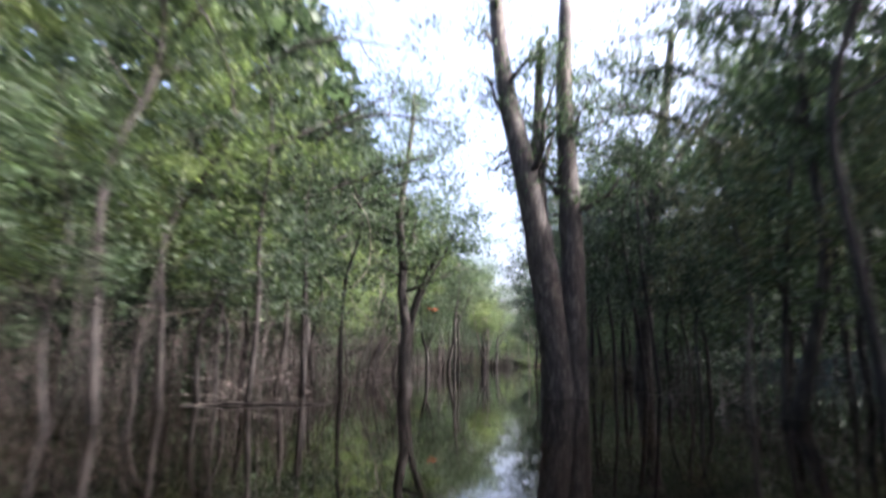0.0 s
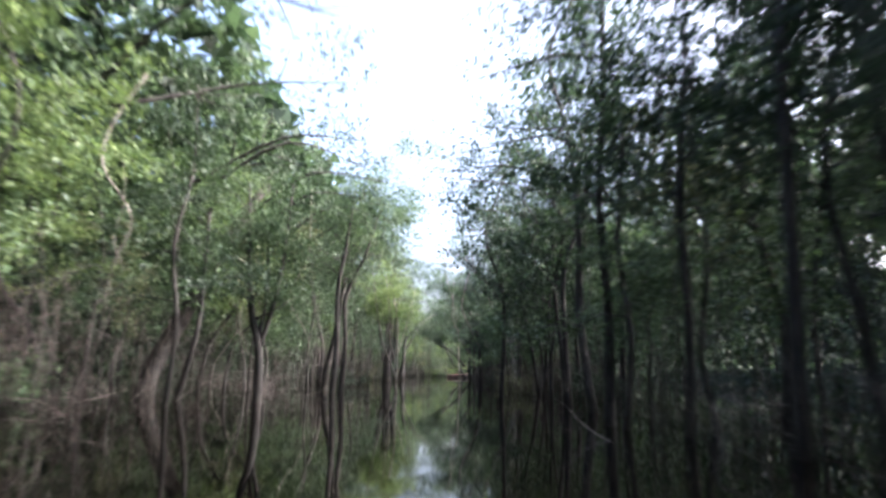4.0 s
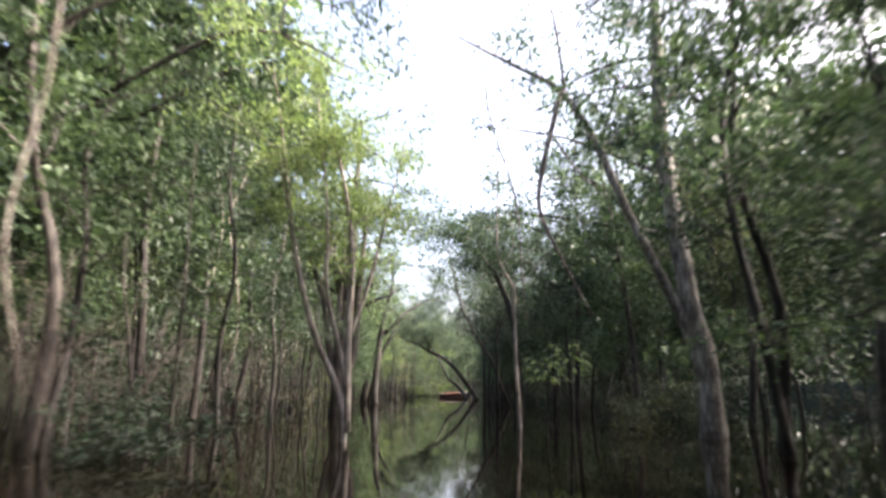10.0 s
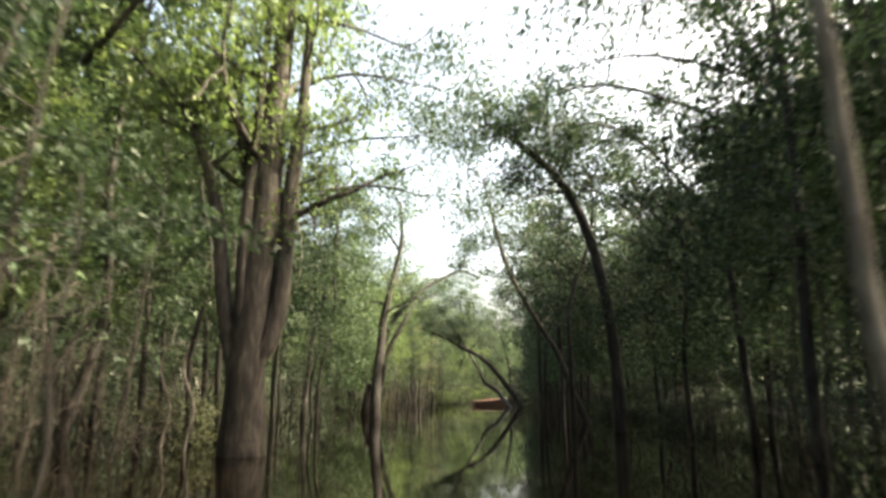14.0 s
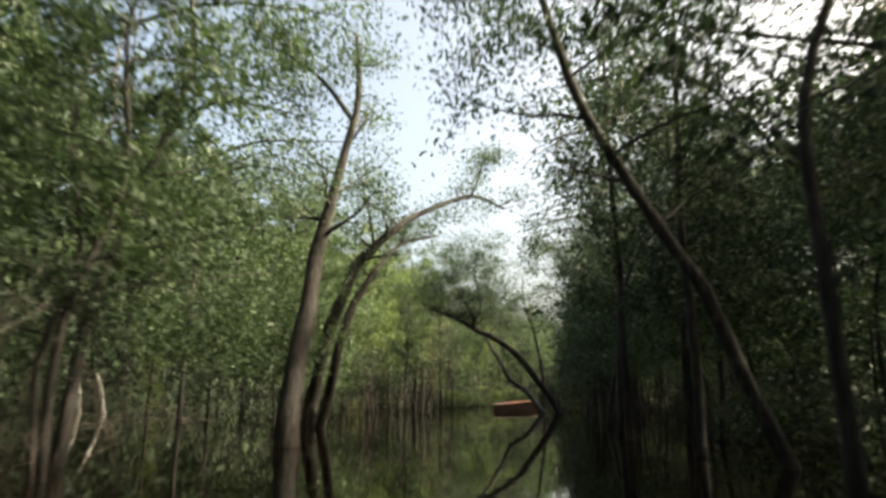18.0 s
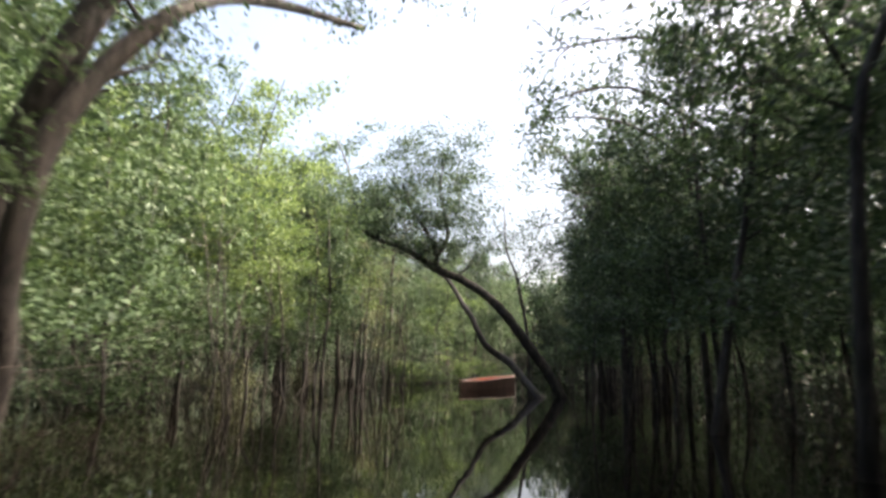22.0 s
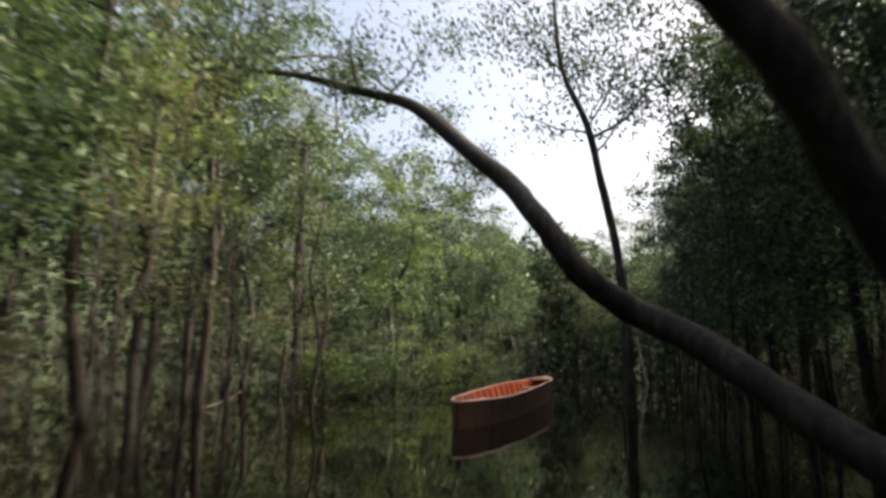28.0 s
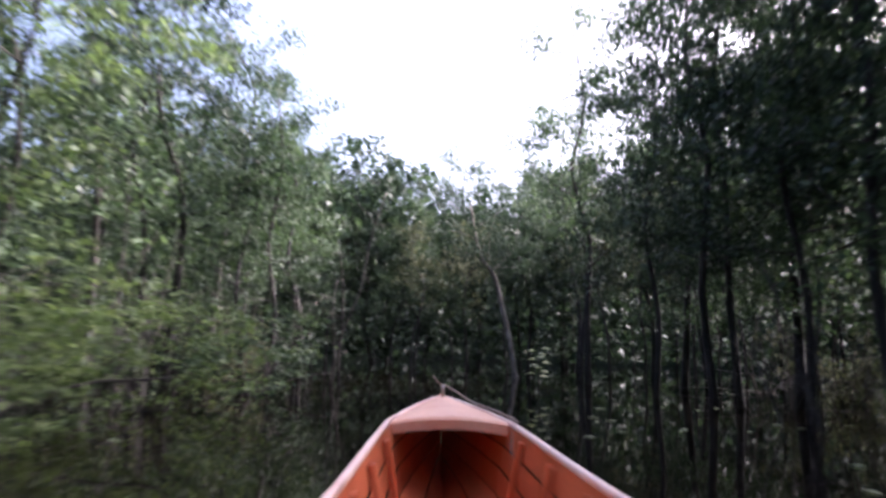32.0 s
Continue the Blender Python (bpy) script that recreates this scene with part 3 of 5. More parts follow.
LOW = [kind_tree(21, 5.5, 0.06, 9, 0.38, 1.8, 15, 0.22, 0.135, LEAF, BARK, 0.22, "low green understorey tree rising from the water", "understorey_tree", "understorey trees"),
       kind_tree(22, 4.8, 0.05, 9, 0.40, 1.7, 16, 0.22, 0.13, LEAF_DARK, BARK_DARK, 0.25, "dark green understorey tree rising from the water", "understorey_tree", "understorey trees"),
       kind_tree(23, 6.2, 0.06, 9, 0.38, 1.8, 15, 0.22, 0.13, LEAF_DRY, BARK, 0.25, "thin grey-green understorey tree with sparse leaves", "understorey_tree", "understorey trees")]


def kind_stems(seed, label, bark):
    """A clump of thin bare stems that stand in the water."""
    g = np.random.default_rng(seed)
    t = thing("sapling_clump", (0, 0, 0), label, "saplings", "bare flooded saplings")
    for k in range(4):
        b0 = np.array([g.normal(0, 0.6), g.normal(0, 0.6), -0.3])
        h = g.uniform(3.0, 6.5)
        lean = g.normal(0, 0.12, 2)
        pts = [b0 + [lean[0] * h * f + g.normal(0, 0.06), lean[1] * h * f + g.normal(0, 0.06), h * f] for f in (0, 0.25, 0.5, 0.75, 1)]
        r = g.uniform(0.018, 0.045)
        br = [(curve_points(pts, 3), (r, r * 0.8, r * 0.35))]
        br += [(limb_from(curve_points(pts, 3)[g.integers(4, 12)], g.normal(0, 1, 3) + [0, 0, 0.6], g.uniform(0.5, 1.3), g), (r * 0.4, r * 0.15)) for _ in range(4)]
        under("stem", tubes("stem", br, bark, 4), t)
    return t


STEMS = [kind_stems(31, "thin dark bare saplings standing in black water", BARK_DARK), kind_stems(32, "thin brown bare saplings standing in black water", BARK),
         kind_stems(33, "thin brown bare saplings standing in black water", BARK)]


def kind_brush(seed, label):
    """A tangle of bare dead branches that arch out of the water."""
    g = np.random.default_rng(seed)
    t = thing("dead_brush", (0, 0, 0), label, "dead branches", "dead brush at the waterline")
    for k in range(9):
        a = g.uniform(0, 6.28)
        ln = g.uniform(0.8, 2.2)
        start = np.array([g.normal(0, 0.5), g.normal(0, 0.5), -0.1])
        main = limb_from(start, (math.cos(a), math.sin(a), g.uniform(0.1, 0.9)), ln, g, 0.16, 6)
        bars = [(main, (0.015, 0.005))]
        for _ in range(5):
            bars.append((limb_from(main[g.integers(1, 6)], g.normal(0, 1, 3), ln * 0.35, g, 0.08, 4), (0.006, 0.003)))
        under("branch", tubes("branch", bars, DEAD, 4), t)
    return t


BRUSH = [kind_brush(41, "tangled pale dead branches lying in the water"), kind_brush(42, "grey leafless brushwood half under water")]


def kind_shrub(seed, leaf, label):
    g = np.random.default_rng(seed)
    t = thing("shrub", (0, 0, 0), label, "shrub", "waterside shrubs")
    ends = []
    for k in range(8):
        a = g.uniform(0, 6.28)
        main = limb_from((g.normal(0, 0.25), g.normal(0, 0.25), -0.1), (math.cos(a), math.sin(a), 1.2), g.uniform(1.0, 2.3), g, 0.2, 6)
        bars = [(main, (0.018, 0.006))]
        ends += list(main[2:])
        for _ in range(4):
            tw = limb_from(main[g.integers(2, 7)], g.normal(0, 1, 3) + [0, 0, 0.1], 0.6, g, 0.12, 3)
            bars.append((tw, (0.007, 0.003)))
            ends += list(tw[1:])
        under("stem", tubes("stem", bars, BARK, 4), t)
    under("foliage", quads_mesh("foliage", leaf_corners(sprays(np.array(ends), 16, 0.15, g), 0.115, g, slim=0.5, small=True), leaf, 3), t)
    return t


SHRUBS = [kind_shrub(51, LEAF, "green leafy shrub growing out of the water"), kind_shrub(52, LEAF_DARK, "dark green shrub growing out of the water"),
          kind_shrub(53, LEAF_DRY, "olive-green leafy shrub at the waterside")]

def scatter(kinds, count, near, farther, room, lo, hi, lean, g, first=0.0, apart=0.0):
    """Sets out copies of the kinds along both banks; the kinds themselves take the first places."""
    fresh = list(kinds)
    taken = []
    for k in range(count):
        for _ in range(40):
            s_ = g.uniform(first, TOTAL - 1)
            off = g.uniform(near, farther) * (1 if k % 2 else -1)
            x, y = bank(s_, off)
            if free(x, y, room) and all(math.hypot(x - a, y - b_) > apart for a, b_ in taken):
                break
        else:
            continue
        taken.append((x, y))
        sc, turn = g.uniform(lo, hi), g.uniform(0, 360)
        if fresh:
            ob = fresh.pop()
            ob.matrix_basis = Matrix.Translation((x, y, 0)) @ Matrix.Rotation(radians(turn), 4, "Z") @ Matrix.Diagonal((sc, sc, sc, 1))
        else:
            # Sunlight put in by colour: left bank draws brighter leaves, right bank darker.
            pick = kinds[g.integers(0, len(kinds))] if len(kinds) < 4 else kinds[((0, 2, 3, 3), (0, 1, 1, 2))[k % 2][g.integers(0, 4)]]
            placed(pick, x, y, turn, sc, g.normal(0, lean))


scatter(NEAR, 30, 4.9, 6.6, 4.8, 0.8, 1.1, 4, np.random.default_rng(106), 5.0, 4.2)
scatter(TALL, 78, 5.6, 10.5, 5.3, 0.75, 1.05, 4, np.random.default_rng(101), 4.0, 1.7)
scatter(INNER, 74, 9.0, 24.0, 8.5, 0.75, 1.1, 3, np.random.default_rng(111), 0.0, 2.2)
scatter(LOW, 64, 4.2, 13.0, 4.0, 0.7, 1.15, 6, np.random.default_rng(102), 6.0, 1.3)
scatter(STEMS, 100, 3.8, 18.0, 3.6, 0.7, 1.2, 5, np.random.default_rng(103), 6.0, 1.0)
scatter(SHRUBS, 18, 4.2, 9.0, 4.0, 0.7, 1.2, 0, np.random.default_rng(104), 8.0, 1.5)
BRUSH_AT = [(-4.0, 60.4), (-7.6, 66.9), (-3.2, 61.9), (-5.5, 63.5), (17.2, 66.1), (16.6, 62.9), (19.5, 67.5), (-7.6, 29.9), (-6.6, 32.9), (20.0, 51.9), (-8.9, 26.0), (-7.5, 49.8),
            (15.9, 47.1), (7.3, 134.2), (10.3, 134.4), (5.6, 134.1), (35.4, 139.4), (1.4, 83.6), (1.3, 88.2), (0.9, 82.1), (2.2, 108.7), (9.5, 114.7), (0.9, 104.4),
            (6.9, 120.8), (6.0, 117.9), (-4.5, 46.0), (-5.9, 17.4), (-5.0, 22.8), (-4.6, 27.8), (-4.6, 34.0), (-4.4, 39.0), (6.4, 14.6), (6.8, 20.4), (6.8, 34.4), (-2.2, 54.6), (-3.4, 57.5), (-5.6, 65.6), (13.0, 36.0), (11.0, 40.0), (-1.5, 50.5)]
gb = np.random.default_rng(105)
for k, (x, y) in enumerate(BRUSH_AT):
    if k < 2:
        BRUSH[k].location = (x, y, 0)
    else:
        placed(BRUSH[k % 2], x, y, gb.uniform(0, 360), gb.uniform(0.8, 1.5))

# ---- single trees along the channel, from the start onwards ----
build_tree("twin_stemmed_tree", (3.27, 18.2, 0), [(0, 0, -0.4), (-0.1, 0, 0.92), (-0.2, 0, 1.86), (-0.32, 0.01, 2.82), (-0.48, 0.01, 3.81), (-0.62, 0.02, 4.82), (-0.8, 0.05, 5.86), (-1.0, 0.1, 6.92), (-1.5, 0.3, 9.5), (-1.8, 0.5, 13.0)],
           (0.49, 0.44, 0.41, 0.35, 0.22), "big twin-stemmed tree with smooth dark brown bark in the water", BARK, LEAF, 8, 0.6, 3.0, 0.6, 16, 0.5, 0.2, 61, seg=14,
           extra=[([(0.32, -0.02, -0.4), (0.36, -0.02, 0.6), (0.38, -0.02, 1.86), (0.39, -0.01, 2.82), (0.4, 0, 3.8), (0.38, 0, 4.81), (0.34, 0, 5.85), (0.31, 0, 6.91), (0.3, 0.1, 9.5), (0.45, 0.2, 12.5)], (0.42, 0.37, 0.34, 0.31, 0.20)),
                  ([(-0.5, 0.0, 4.4), (-0.52, 0.1, 6.0), (-0.55, 0.15, 7.2), (-0.5, 0.2, 8.5), (-0.4, 0.3, 11.0)], (0.24, 0.2, 0.17, 0.10))])
build_tree("wavy_tree", (-1.45, 24.25, 0), [(0, 0, -0.3), (-0.14, 0, 0.9), (-0.07, 0, 2.18), (-0.25, 0, 3.47), (-0.23, 0, 4.46), (-0.36, 0.01, 5.81), (-0.4, 0.01, 6.66), (-0.22, 0, 8.22), (0.01, 0, 10.18), (0.08, 0, 11.8)],
           (0.21, 0.18, 0.16, 0.12, 0.06), "slender winding tree with brown bark and bright leaves", BARK, LEAF, 12, 0.30, 2.6, 0.3, 18, 0.40, 0.2, 62, also=mass((-0.2, 0.2, 9.6), (2.6, 2.6, 3.0), 150, 21),
           extra=[([(-0.05, 0, 1.9), (0.64, -0.01, 3.8), (1.46, -0.03, 5.29), (2.0, 0.0, 6.6)], (0.08, 0.05, 0.02))])
build_tree("tree", (7.94, 26.05, 0), [(0, 0, -0.3), (0.2, 0, 2.5), (0.41, 0, 5.46), (1.06, 0.01, 9.14), (1.63, 0.01, 12.99), (2.0, 0.02, 15.5)], (0.34, 0.30, 0.24, 0.14),
           "tall brown tree with one long slanting bough", BARK, LEAF, 12, 0.35, 3.6, 0.4, 16, 0.5, 0.2, 63,
           extra=[([(0.95, 0.01, 8.3), (2.72, 0.02, 10.67), (4.29, 0.03, 12.23), (5.59, 0.03, 13.03)], (0.14, 0.10, 0.05))])
build_tree("leaning_tree", (-5.95, 50.6, 0), [(0, 0, -0.3), (0.35, 0, 1.1), (0.85, 0, 2.2), (1.4, 0, 3.3), (1.95, -0.05, 4.5), (2.7, -0.1, 6.0), (3.6, -0.2, 7.6)], (0.34, 0.30, 0.27, 0.16),
           "dark leaning tree with mottled bark over the channel", BARK_DARK, LEAF, 9, 0.5, 2.4, 0.5, 16, 0.42, 0.18, 64)
build_tree("leaning_tree", (0.2, 56.9, 0), [(0, 0, -0.3), (0.08, -0.02, 0.85), (0.27, -0.05, 1.8), (0.45, -0.09, 2.58), (0.56, -0.11, 3.52), (0.75, -0.14, 5.2), (1.0, 0.0, 7.5), (1.5, 0.2, 10.0)], (0.15, 0.14, 0.13, 0.10, 0.05),
           "grey leaning tree with a thin high crown", BARK, LEAF, 10, 0.55, 2.6, 0.4, 16, 0.36, 0.17, 65,
           also=np.vstack([mass((3.1, 0.2, 7.6), (1.7, 1.2, 1.4), 60, 51), mass((1.4, 0.2, 9.6), (2.4, 2.2, 1.5), 110, 54), mass((3.4, 1.5, 9.2), (1.6, 1.8, 1.0), 50, 55), mass((4.0, -1.5, 11.2), (2.2, 2.2, 0.9), 70, 56)]), extra=[([(0.75, -0.14, 5.2), (1.5, 0.0, 7.0), (2.6, 0.1, 8.2), (4.2, 0.2, 8.3)], (0.06, 0.04, 0.015))])
build_tree("many_stemmed_tree", (4.40, 67.05, 0), [(0, 0, -0.3), (-0.09, 0.02, 0.79), (-0.70, 0.13, 2.17), (-1.12, 0.22, 3.76), (-1.38, 0.27, 5.25), (-1.57, 0.31, 6.49), (-1.82, 0.36, 7.81)], (0.075, 0.055, 0.042, 0.02),
           "pale many-stemmed tree with winding stems", BARK_PALE, LEAF_BRIGHT, 9, 0.5, 2.2, 0.4, 15, 0.34, 0.15, 66, seg=8,
           also=np.vstack([mass((-1.78, 1.12, 9.47), (1.6, 1.6, 1.3), 60, 71), mass((-0.07, 0.79, 7.71), (1.3, 1.4, 1.2), 45, 72)]),
           extra=[([(0.02, -0.01, 0.42), (-0.04, 0.01, 1.34), (-0.44, 0.08, 2.88), (-0.51, 0.10, 4.50), (-0.83, 0.16, 7.13)], (0.06, 0.042, 0.02)),
                  ([(0.05, -0.01, 0.17), (0.01, 0.00, 2.04), (0.02, -0.01, 3.76), (-0.25, 0.05, 5.42), (-0.58, 0.12, 6.50)], (0.08, 0.055, 0.02)),
                  ([(-0.09, 0.02, 0.75), (-0.85, 0.17, 2.59), (-1.24, 0.24, 4.20), (-1.58, 0.25, 5.98)], (0.042, 0.035, 0.015)),
                  ([(0.00, 0.08, 1.83), (0.41, 0.17, 3.16), (0.75, 0.25, 4.65), (1.08, 0.25, 6.15)], (0.042, 0.03, 0.015))])
build_tree("pale_tree", (12.38, 67.29, 0), [(0, 0, -0.3), (-0.02, 0, 1.62), (-0.27, 0.05, 2.92), (-0.44, 0.08, 4.43), (-0.61, 0.12, 5.99), (-0.65, 0.13, 6.89), (-0.63, 0.12, 9.28), (-0.59, 0.12, 12.0)], (0.24, 0.21, 0.19, 0.10),
           "pale grey tree with scaly bark and a dead leaning bough", BARK_SCALY, LEAF, 8, 0.75, 2.6, 0.35, 16, 0.38, 0.17, 67, also=mass((-0.2, 1.2, 11.4), (2.6, 2.6, 1.8), 120, 22),
           extra=[([(0.01, 0, 0.67), (-0.38, 0.07, 2.27), (-0.89, 0.17, 3.58), (-1.57, 0.3, 5.11), (-2.18, 0.42, 6.69), (-3.0, 0.58, 8.14), (-4.19, 0.81, 8.87), (-5.49, 1.07, 9.62)], (0.13, 0.11, 0.09, 0.03))], leafy=0.7)


def dead_limb(at, label, *lines, mat=None, name="hanging_branch"):
    t = thing(name, at, label, "branch")
    for k, (pts, rad) in enumerate(lines):
        v, f = tube(curve_points(pts, 4), rad, 6)
        under("stick", mesh_of("stick", v, f, mat or DEAD, True), t)
    return t


dead_limb((12.38, 67.29, 0), "pale dead branch hanging over the water", ([(-3.02, 0.58, 8.1), (-3.46, 0.67, 6.32), (-3.59, 0.7, 5.13), (-3.09, 0.6, 3.9), (-2.47, 0.48, 2.61)], (0.07, 0.06, 0.04, 0.03)),
          ([(-3.27, 0.64, 7.04), (-2.7, 0.53, 6.15), (-1.97, 0.38, 5.37)], (0.04, 0.02)), ([(-2.9, 0.55, 8.0), (-3.13, 0.61, 10.21), (-3.43, 0.67, 11.28)], (0.05, 0.02)))
dead_limb((12.38, 67.29, 0), "thin pale vine hanging from the canopy", ([(-4.9, 1.0, 9.2), (-4.71, 0.92, 7.39), (-4.19, 0.81, 5.61), (-4.06, 0.79, 4.4), (-3.97, 0.77, 2.56)], (0.02, 0.025, 0.015)), name="vine")
build_tree("many_stemmed_tree", (4.75, 79.71, 0), [(0, 0, -0.3), (-0.05, 0.01, 1.44), (0.02, 0, 2.51), (0.12, -0.02, 3.94), (0.12, -0.02, 5.57), (0.23, -0.03, 7.31), (0.32, -0.05, 9.5), (0.4, 0, 12.0)], (0.34, 0.30, 0.20, 0.08),
           "stout brown tree whose trunk splits into many stems", BARK, LEAF_BRIGHT, 10, 0.4, 2.8, 0.5, 16, 0.45, 0.18, 68, seg=12,
           extra=[([(-0.11, 0.02, 0.97), (-0.45, 0.06, 2.31), (-0.83, 0.12, 4.47), (-1.49, 0.21, 6.13), (-2.56, 0.36, 7.3)], (0.18, 0.12, 0.04)),
                  ([(0.04, -0.01, 1.44), (0.42, -0.06, 2.32), (0.57, -0.08, 5.02), (0.69, -0.1, 6.72), (0.72, -0.1, 8.9)], (0.20, 0.14, 0.05)),
                  ([(-0.02, 0, 1.73), (0.11, -0.01, 3.42), (-0.4, 0.06, 5.57), (-0.66, 0.09, 7.79)], (0.16, 0.12, 0.05)),
                  ([(-0.1, -0.1, 1.5), (-0.2, -0.15, 3.5), (-0.1, -0.2, 6.0), (0.0, -0.2, 9.0)], (0.15, 0.11, 0.04))])
build_tree("slim_tree", (9.28, 71.32, 0), [(0, 0, -0.3), (-0.02, 0, 0.64), (-0.07, 0.01, 1.37), (-0.09, 0.01, 2.2), (-0.11, 0.01, 3.14), (-0.12, 0.02, 3.8), (-0.42, 0.06, 4.35), (-0.57, 0.08, 5.06), (-0.5, 0.1, 7.5)], (0.06, 0.055, 0.05, 0.025),
           "slim pale tree with a crooked top", BARK_PALE, LEAF, 8, 0.6, 1.9, 0.4, 15, 0.36, 0.16, 69, seg=8)
build_tree("arching_tree", (7.2, 103.0, 0), [(0, 0, -0.4), (0.1, -0.1, 0.6), (0.21, -0.2, 1.13), (0.52, -0.7, 2.7), (1.0, -0.9, 4.0), (1.35, -0.9, 4.9), (1.9, -1.0, 5.5), (2.5, -0.9, 6.1), (3.3, -0.2, 6.84), (5.3, 1.2, 8.0), (6.6, 1.6, 7.7)], (0.22, 0.19, 0.16, 0.11, 0.04),
           "dark tree arching far over the channel", BARK_DARK, LEAF, 9, 0.5, 2.0, 0.5, 13, 0.36, 0.15, 70, seg=12, leafy=0.9,
           also=np.vstack([mass((2.0, 0.5, 6.7), (1.6, 1.4, 0.4), 26, 91), mass((4.0, 2.0, 7.3), (1.5, 1.3, 0.35), 26, 92), mass((5.8, 1.6, 7.5), (1.2, 1.0, 0.35), 20, 93), mass((0.3, -0.5, 7.8), (1.8, 1.6, 0.8), 40, 94)]),
           extra=[([(0.35, -0.1, -0.3), (0.65, -0.5, 0.9), (0.81, -1.0, 1.7), (1.05, -1.2, 2.87), (1.45, -1.05, 3.94), (2.16, -0.5, 5.12), (2.86, 1.0, 6.13), (4.2, 2.8, 6.9)], (0.16, 0.13, 0.05)),
                  ([(1.9, -1.0, 5.5), (1.7, -1.0, 6.6), (1.4, -0.9, 7.8)], (0.06, 0.02)), ([(5.3, 1.2, 8.0), (5.6, 1.3, 8.7), (5.8, 1.4, 9.6)], (0.05, 0.02))])
build_tree("leaning_tree", (7.5, 95.9, 0), [(0, 0, -0.4), (0, 0, 0.26), (0.02, 0.28, 1.18), (0.08, 0.55, 1.95), (0.2, 0.8, 2.85), (0.27, 1.1, 3.94), (0.4, 1.25, 4.74), (0.55, 1.25, 5.4), (0.8, 1.3, 6.6), (1.1, 1.4, 8.2), (1.0, 1.5, 10.0)], (0.24, 0.21, 0.18, 0.12, 0.05),
           "dark brown tree leaning a little to the channel", BARK_DARK, LEAF, 9, 0.55, 2.4, 0.45, 14, 0.36, 0.16, 71, leafy=0.8, also=np.vstack([mass((0.0, 0.7, 10.0), (1.9, 1.8, 2.0), 110, 52), mass((-0.7, 0.7, 7.5), (1.2, 1.2, 1.3), 45, 53)]),
           extra=[([(1.0, 1.4, 7.6), (0.2, 1.3, 8.6), (-0.8, 1.2, 9.3)], (0.07, 0.03))])
build_tree("leaning_tree", (15.12, 91.42, 0), [(0.1, 0, -0.3), (-0.58, 0.06, 1.31), (-1.03, 0.1, 2.54), (-1.54, 0.15, 3.35), (-2.16, 0.21, 4.42), (-2.8, 0.28, 5.67), (-3.3, 0.4, 7.5), (-3.6, 1.0, 9.6)], (0.115, 0.10, 0.09, 0.05),
           "brown tree leaning out over the channel", BARK, LEAF_DARK, 10, 0.45, 2.6, 0.4, 16, 0.36, 0.17, 72, also=np.vstack([mass((-3.4, 0.2, 7.6), (1.7, 1.6, 1.4), 90, 41), mass((-4.6, 0.2, 7.0), (0.9, 1.2, 1.5), 40, 42), mass((-3.6, 1.8, 10.0), (2.2, 2.2, 1.2), 70, 43)]))
for k, pts in enumerate(([(0.1, 0, -0.2), (0.0, 0, 0.31), (-0.1, 0.03, 1.2), (-0.29, 0.03, 1.77), (-0.55, 0.05, 3.2)], [(0.15, -0.1, -0.2), (0.0, -0.1, 0.31), (-0.2, -0.08, 1.2), (-0.4, -0.08, 1.77), (-0.83, -0.03, 2.95)])):
    dead_limb((-5.34 + 1.18 * k, 116.85, 0), "bleached white dead trunk slanting from the water", (pts, (0.13, 0.11, 0.07)), mat=BLEACHED, name="leaning_dead_tree")

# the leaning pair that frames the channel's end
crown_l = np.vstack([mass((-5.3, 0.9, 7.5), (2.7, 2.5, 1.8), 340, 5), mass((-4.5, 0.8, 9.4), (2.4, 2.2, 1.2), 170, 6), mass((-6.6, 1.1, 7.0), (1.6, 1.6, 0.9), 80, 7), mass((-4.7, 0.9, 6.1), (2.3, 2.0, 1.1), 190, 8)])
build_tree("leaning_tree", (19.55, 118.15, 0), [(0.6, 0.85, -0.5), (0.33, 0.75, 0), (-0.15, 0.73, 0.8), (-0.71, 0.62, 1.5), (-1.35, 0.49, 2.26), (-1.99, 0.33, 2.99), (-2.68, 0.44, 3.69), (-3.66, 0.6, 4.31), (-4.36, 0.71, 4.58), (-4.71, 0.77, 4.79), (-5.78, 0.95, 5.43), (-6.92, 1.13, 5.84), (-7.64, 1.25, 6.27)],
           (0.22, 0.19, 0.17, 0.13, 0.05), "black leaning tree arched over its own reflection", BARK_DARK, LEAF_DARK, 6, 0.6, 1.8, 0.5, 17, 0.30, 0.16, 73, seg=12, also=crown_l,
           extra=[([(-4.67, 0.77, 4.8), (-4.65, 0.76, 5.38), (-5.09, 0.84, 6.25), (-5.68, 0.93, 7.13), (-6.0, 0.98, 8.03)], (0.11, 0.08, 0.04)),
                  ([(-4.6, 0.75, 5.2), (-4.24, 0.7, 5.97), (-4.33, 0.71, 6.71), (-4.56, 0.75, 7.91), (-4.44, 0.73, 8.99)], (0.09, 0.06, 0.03))])
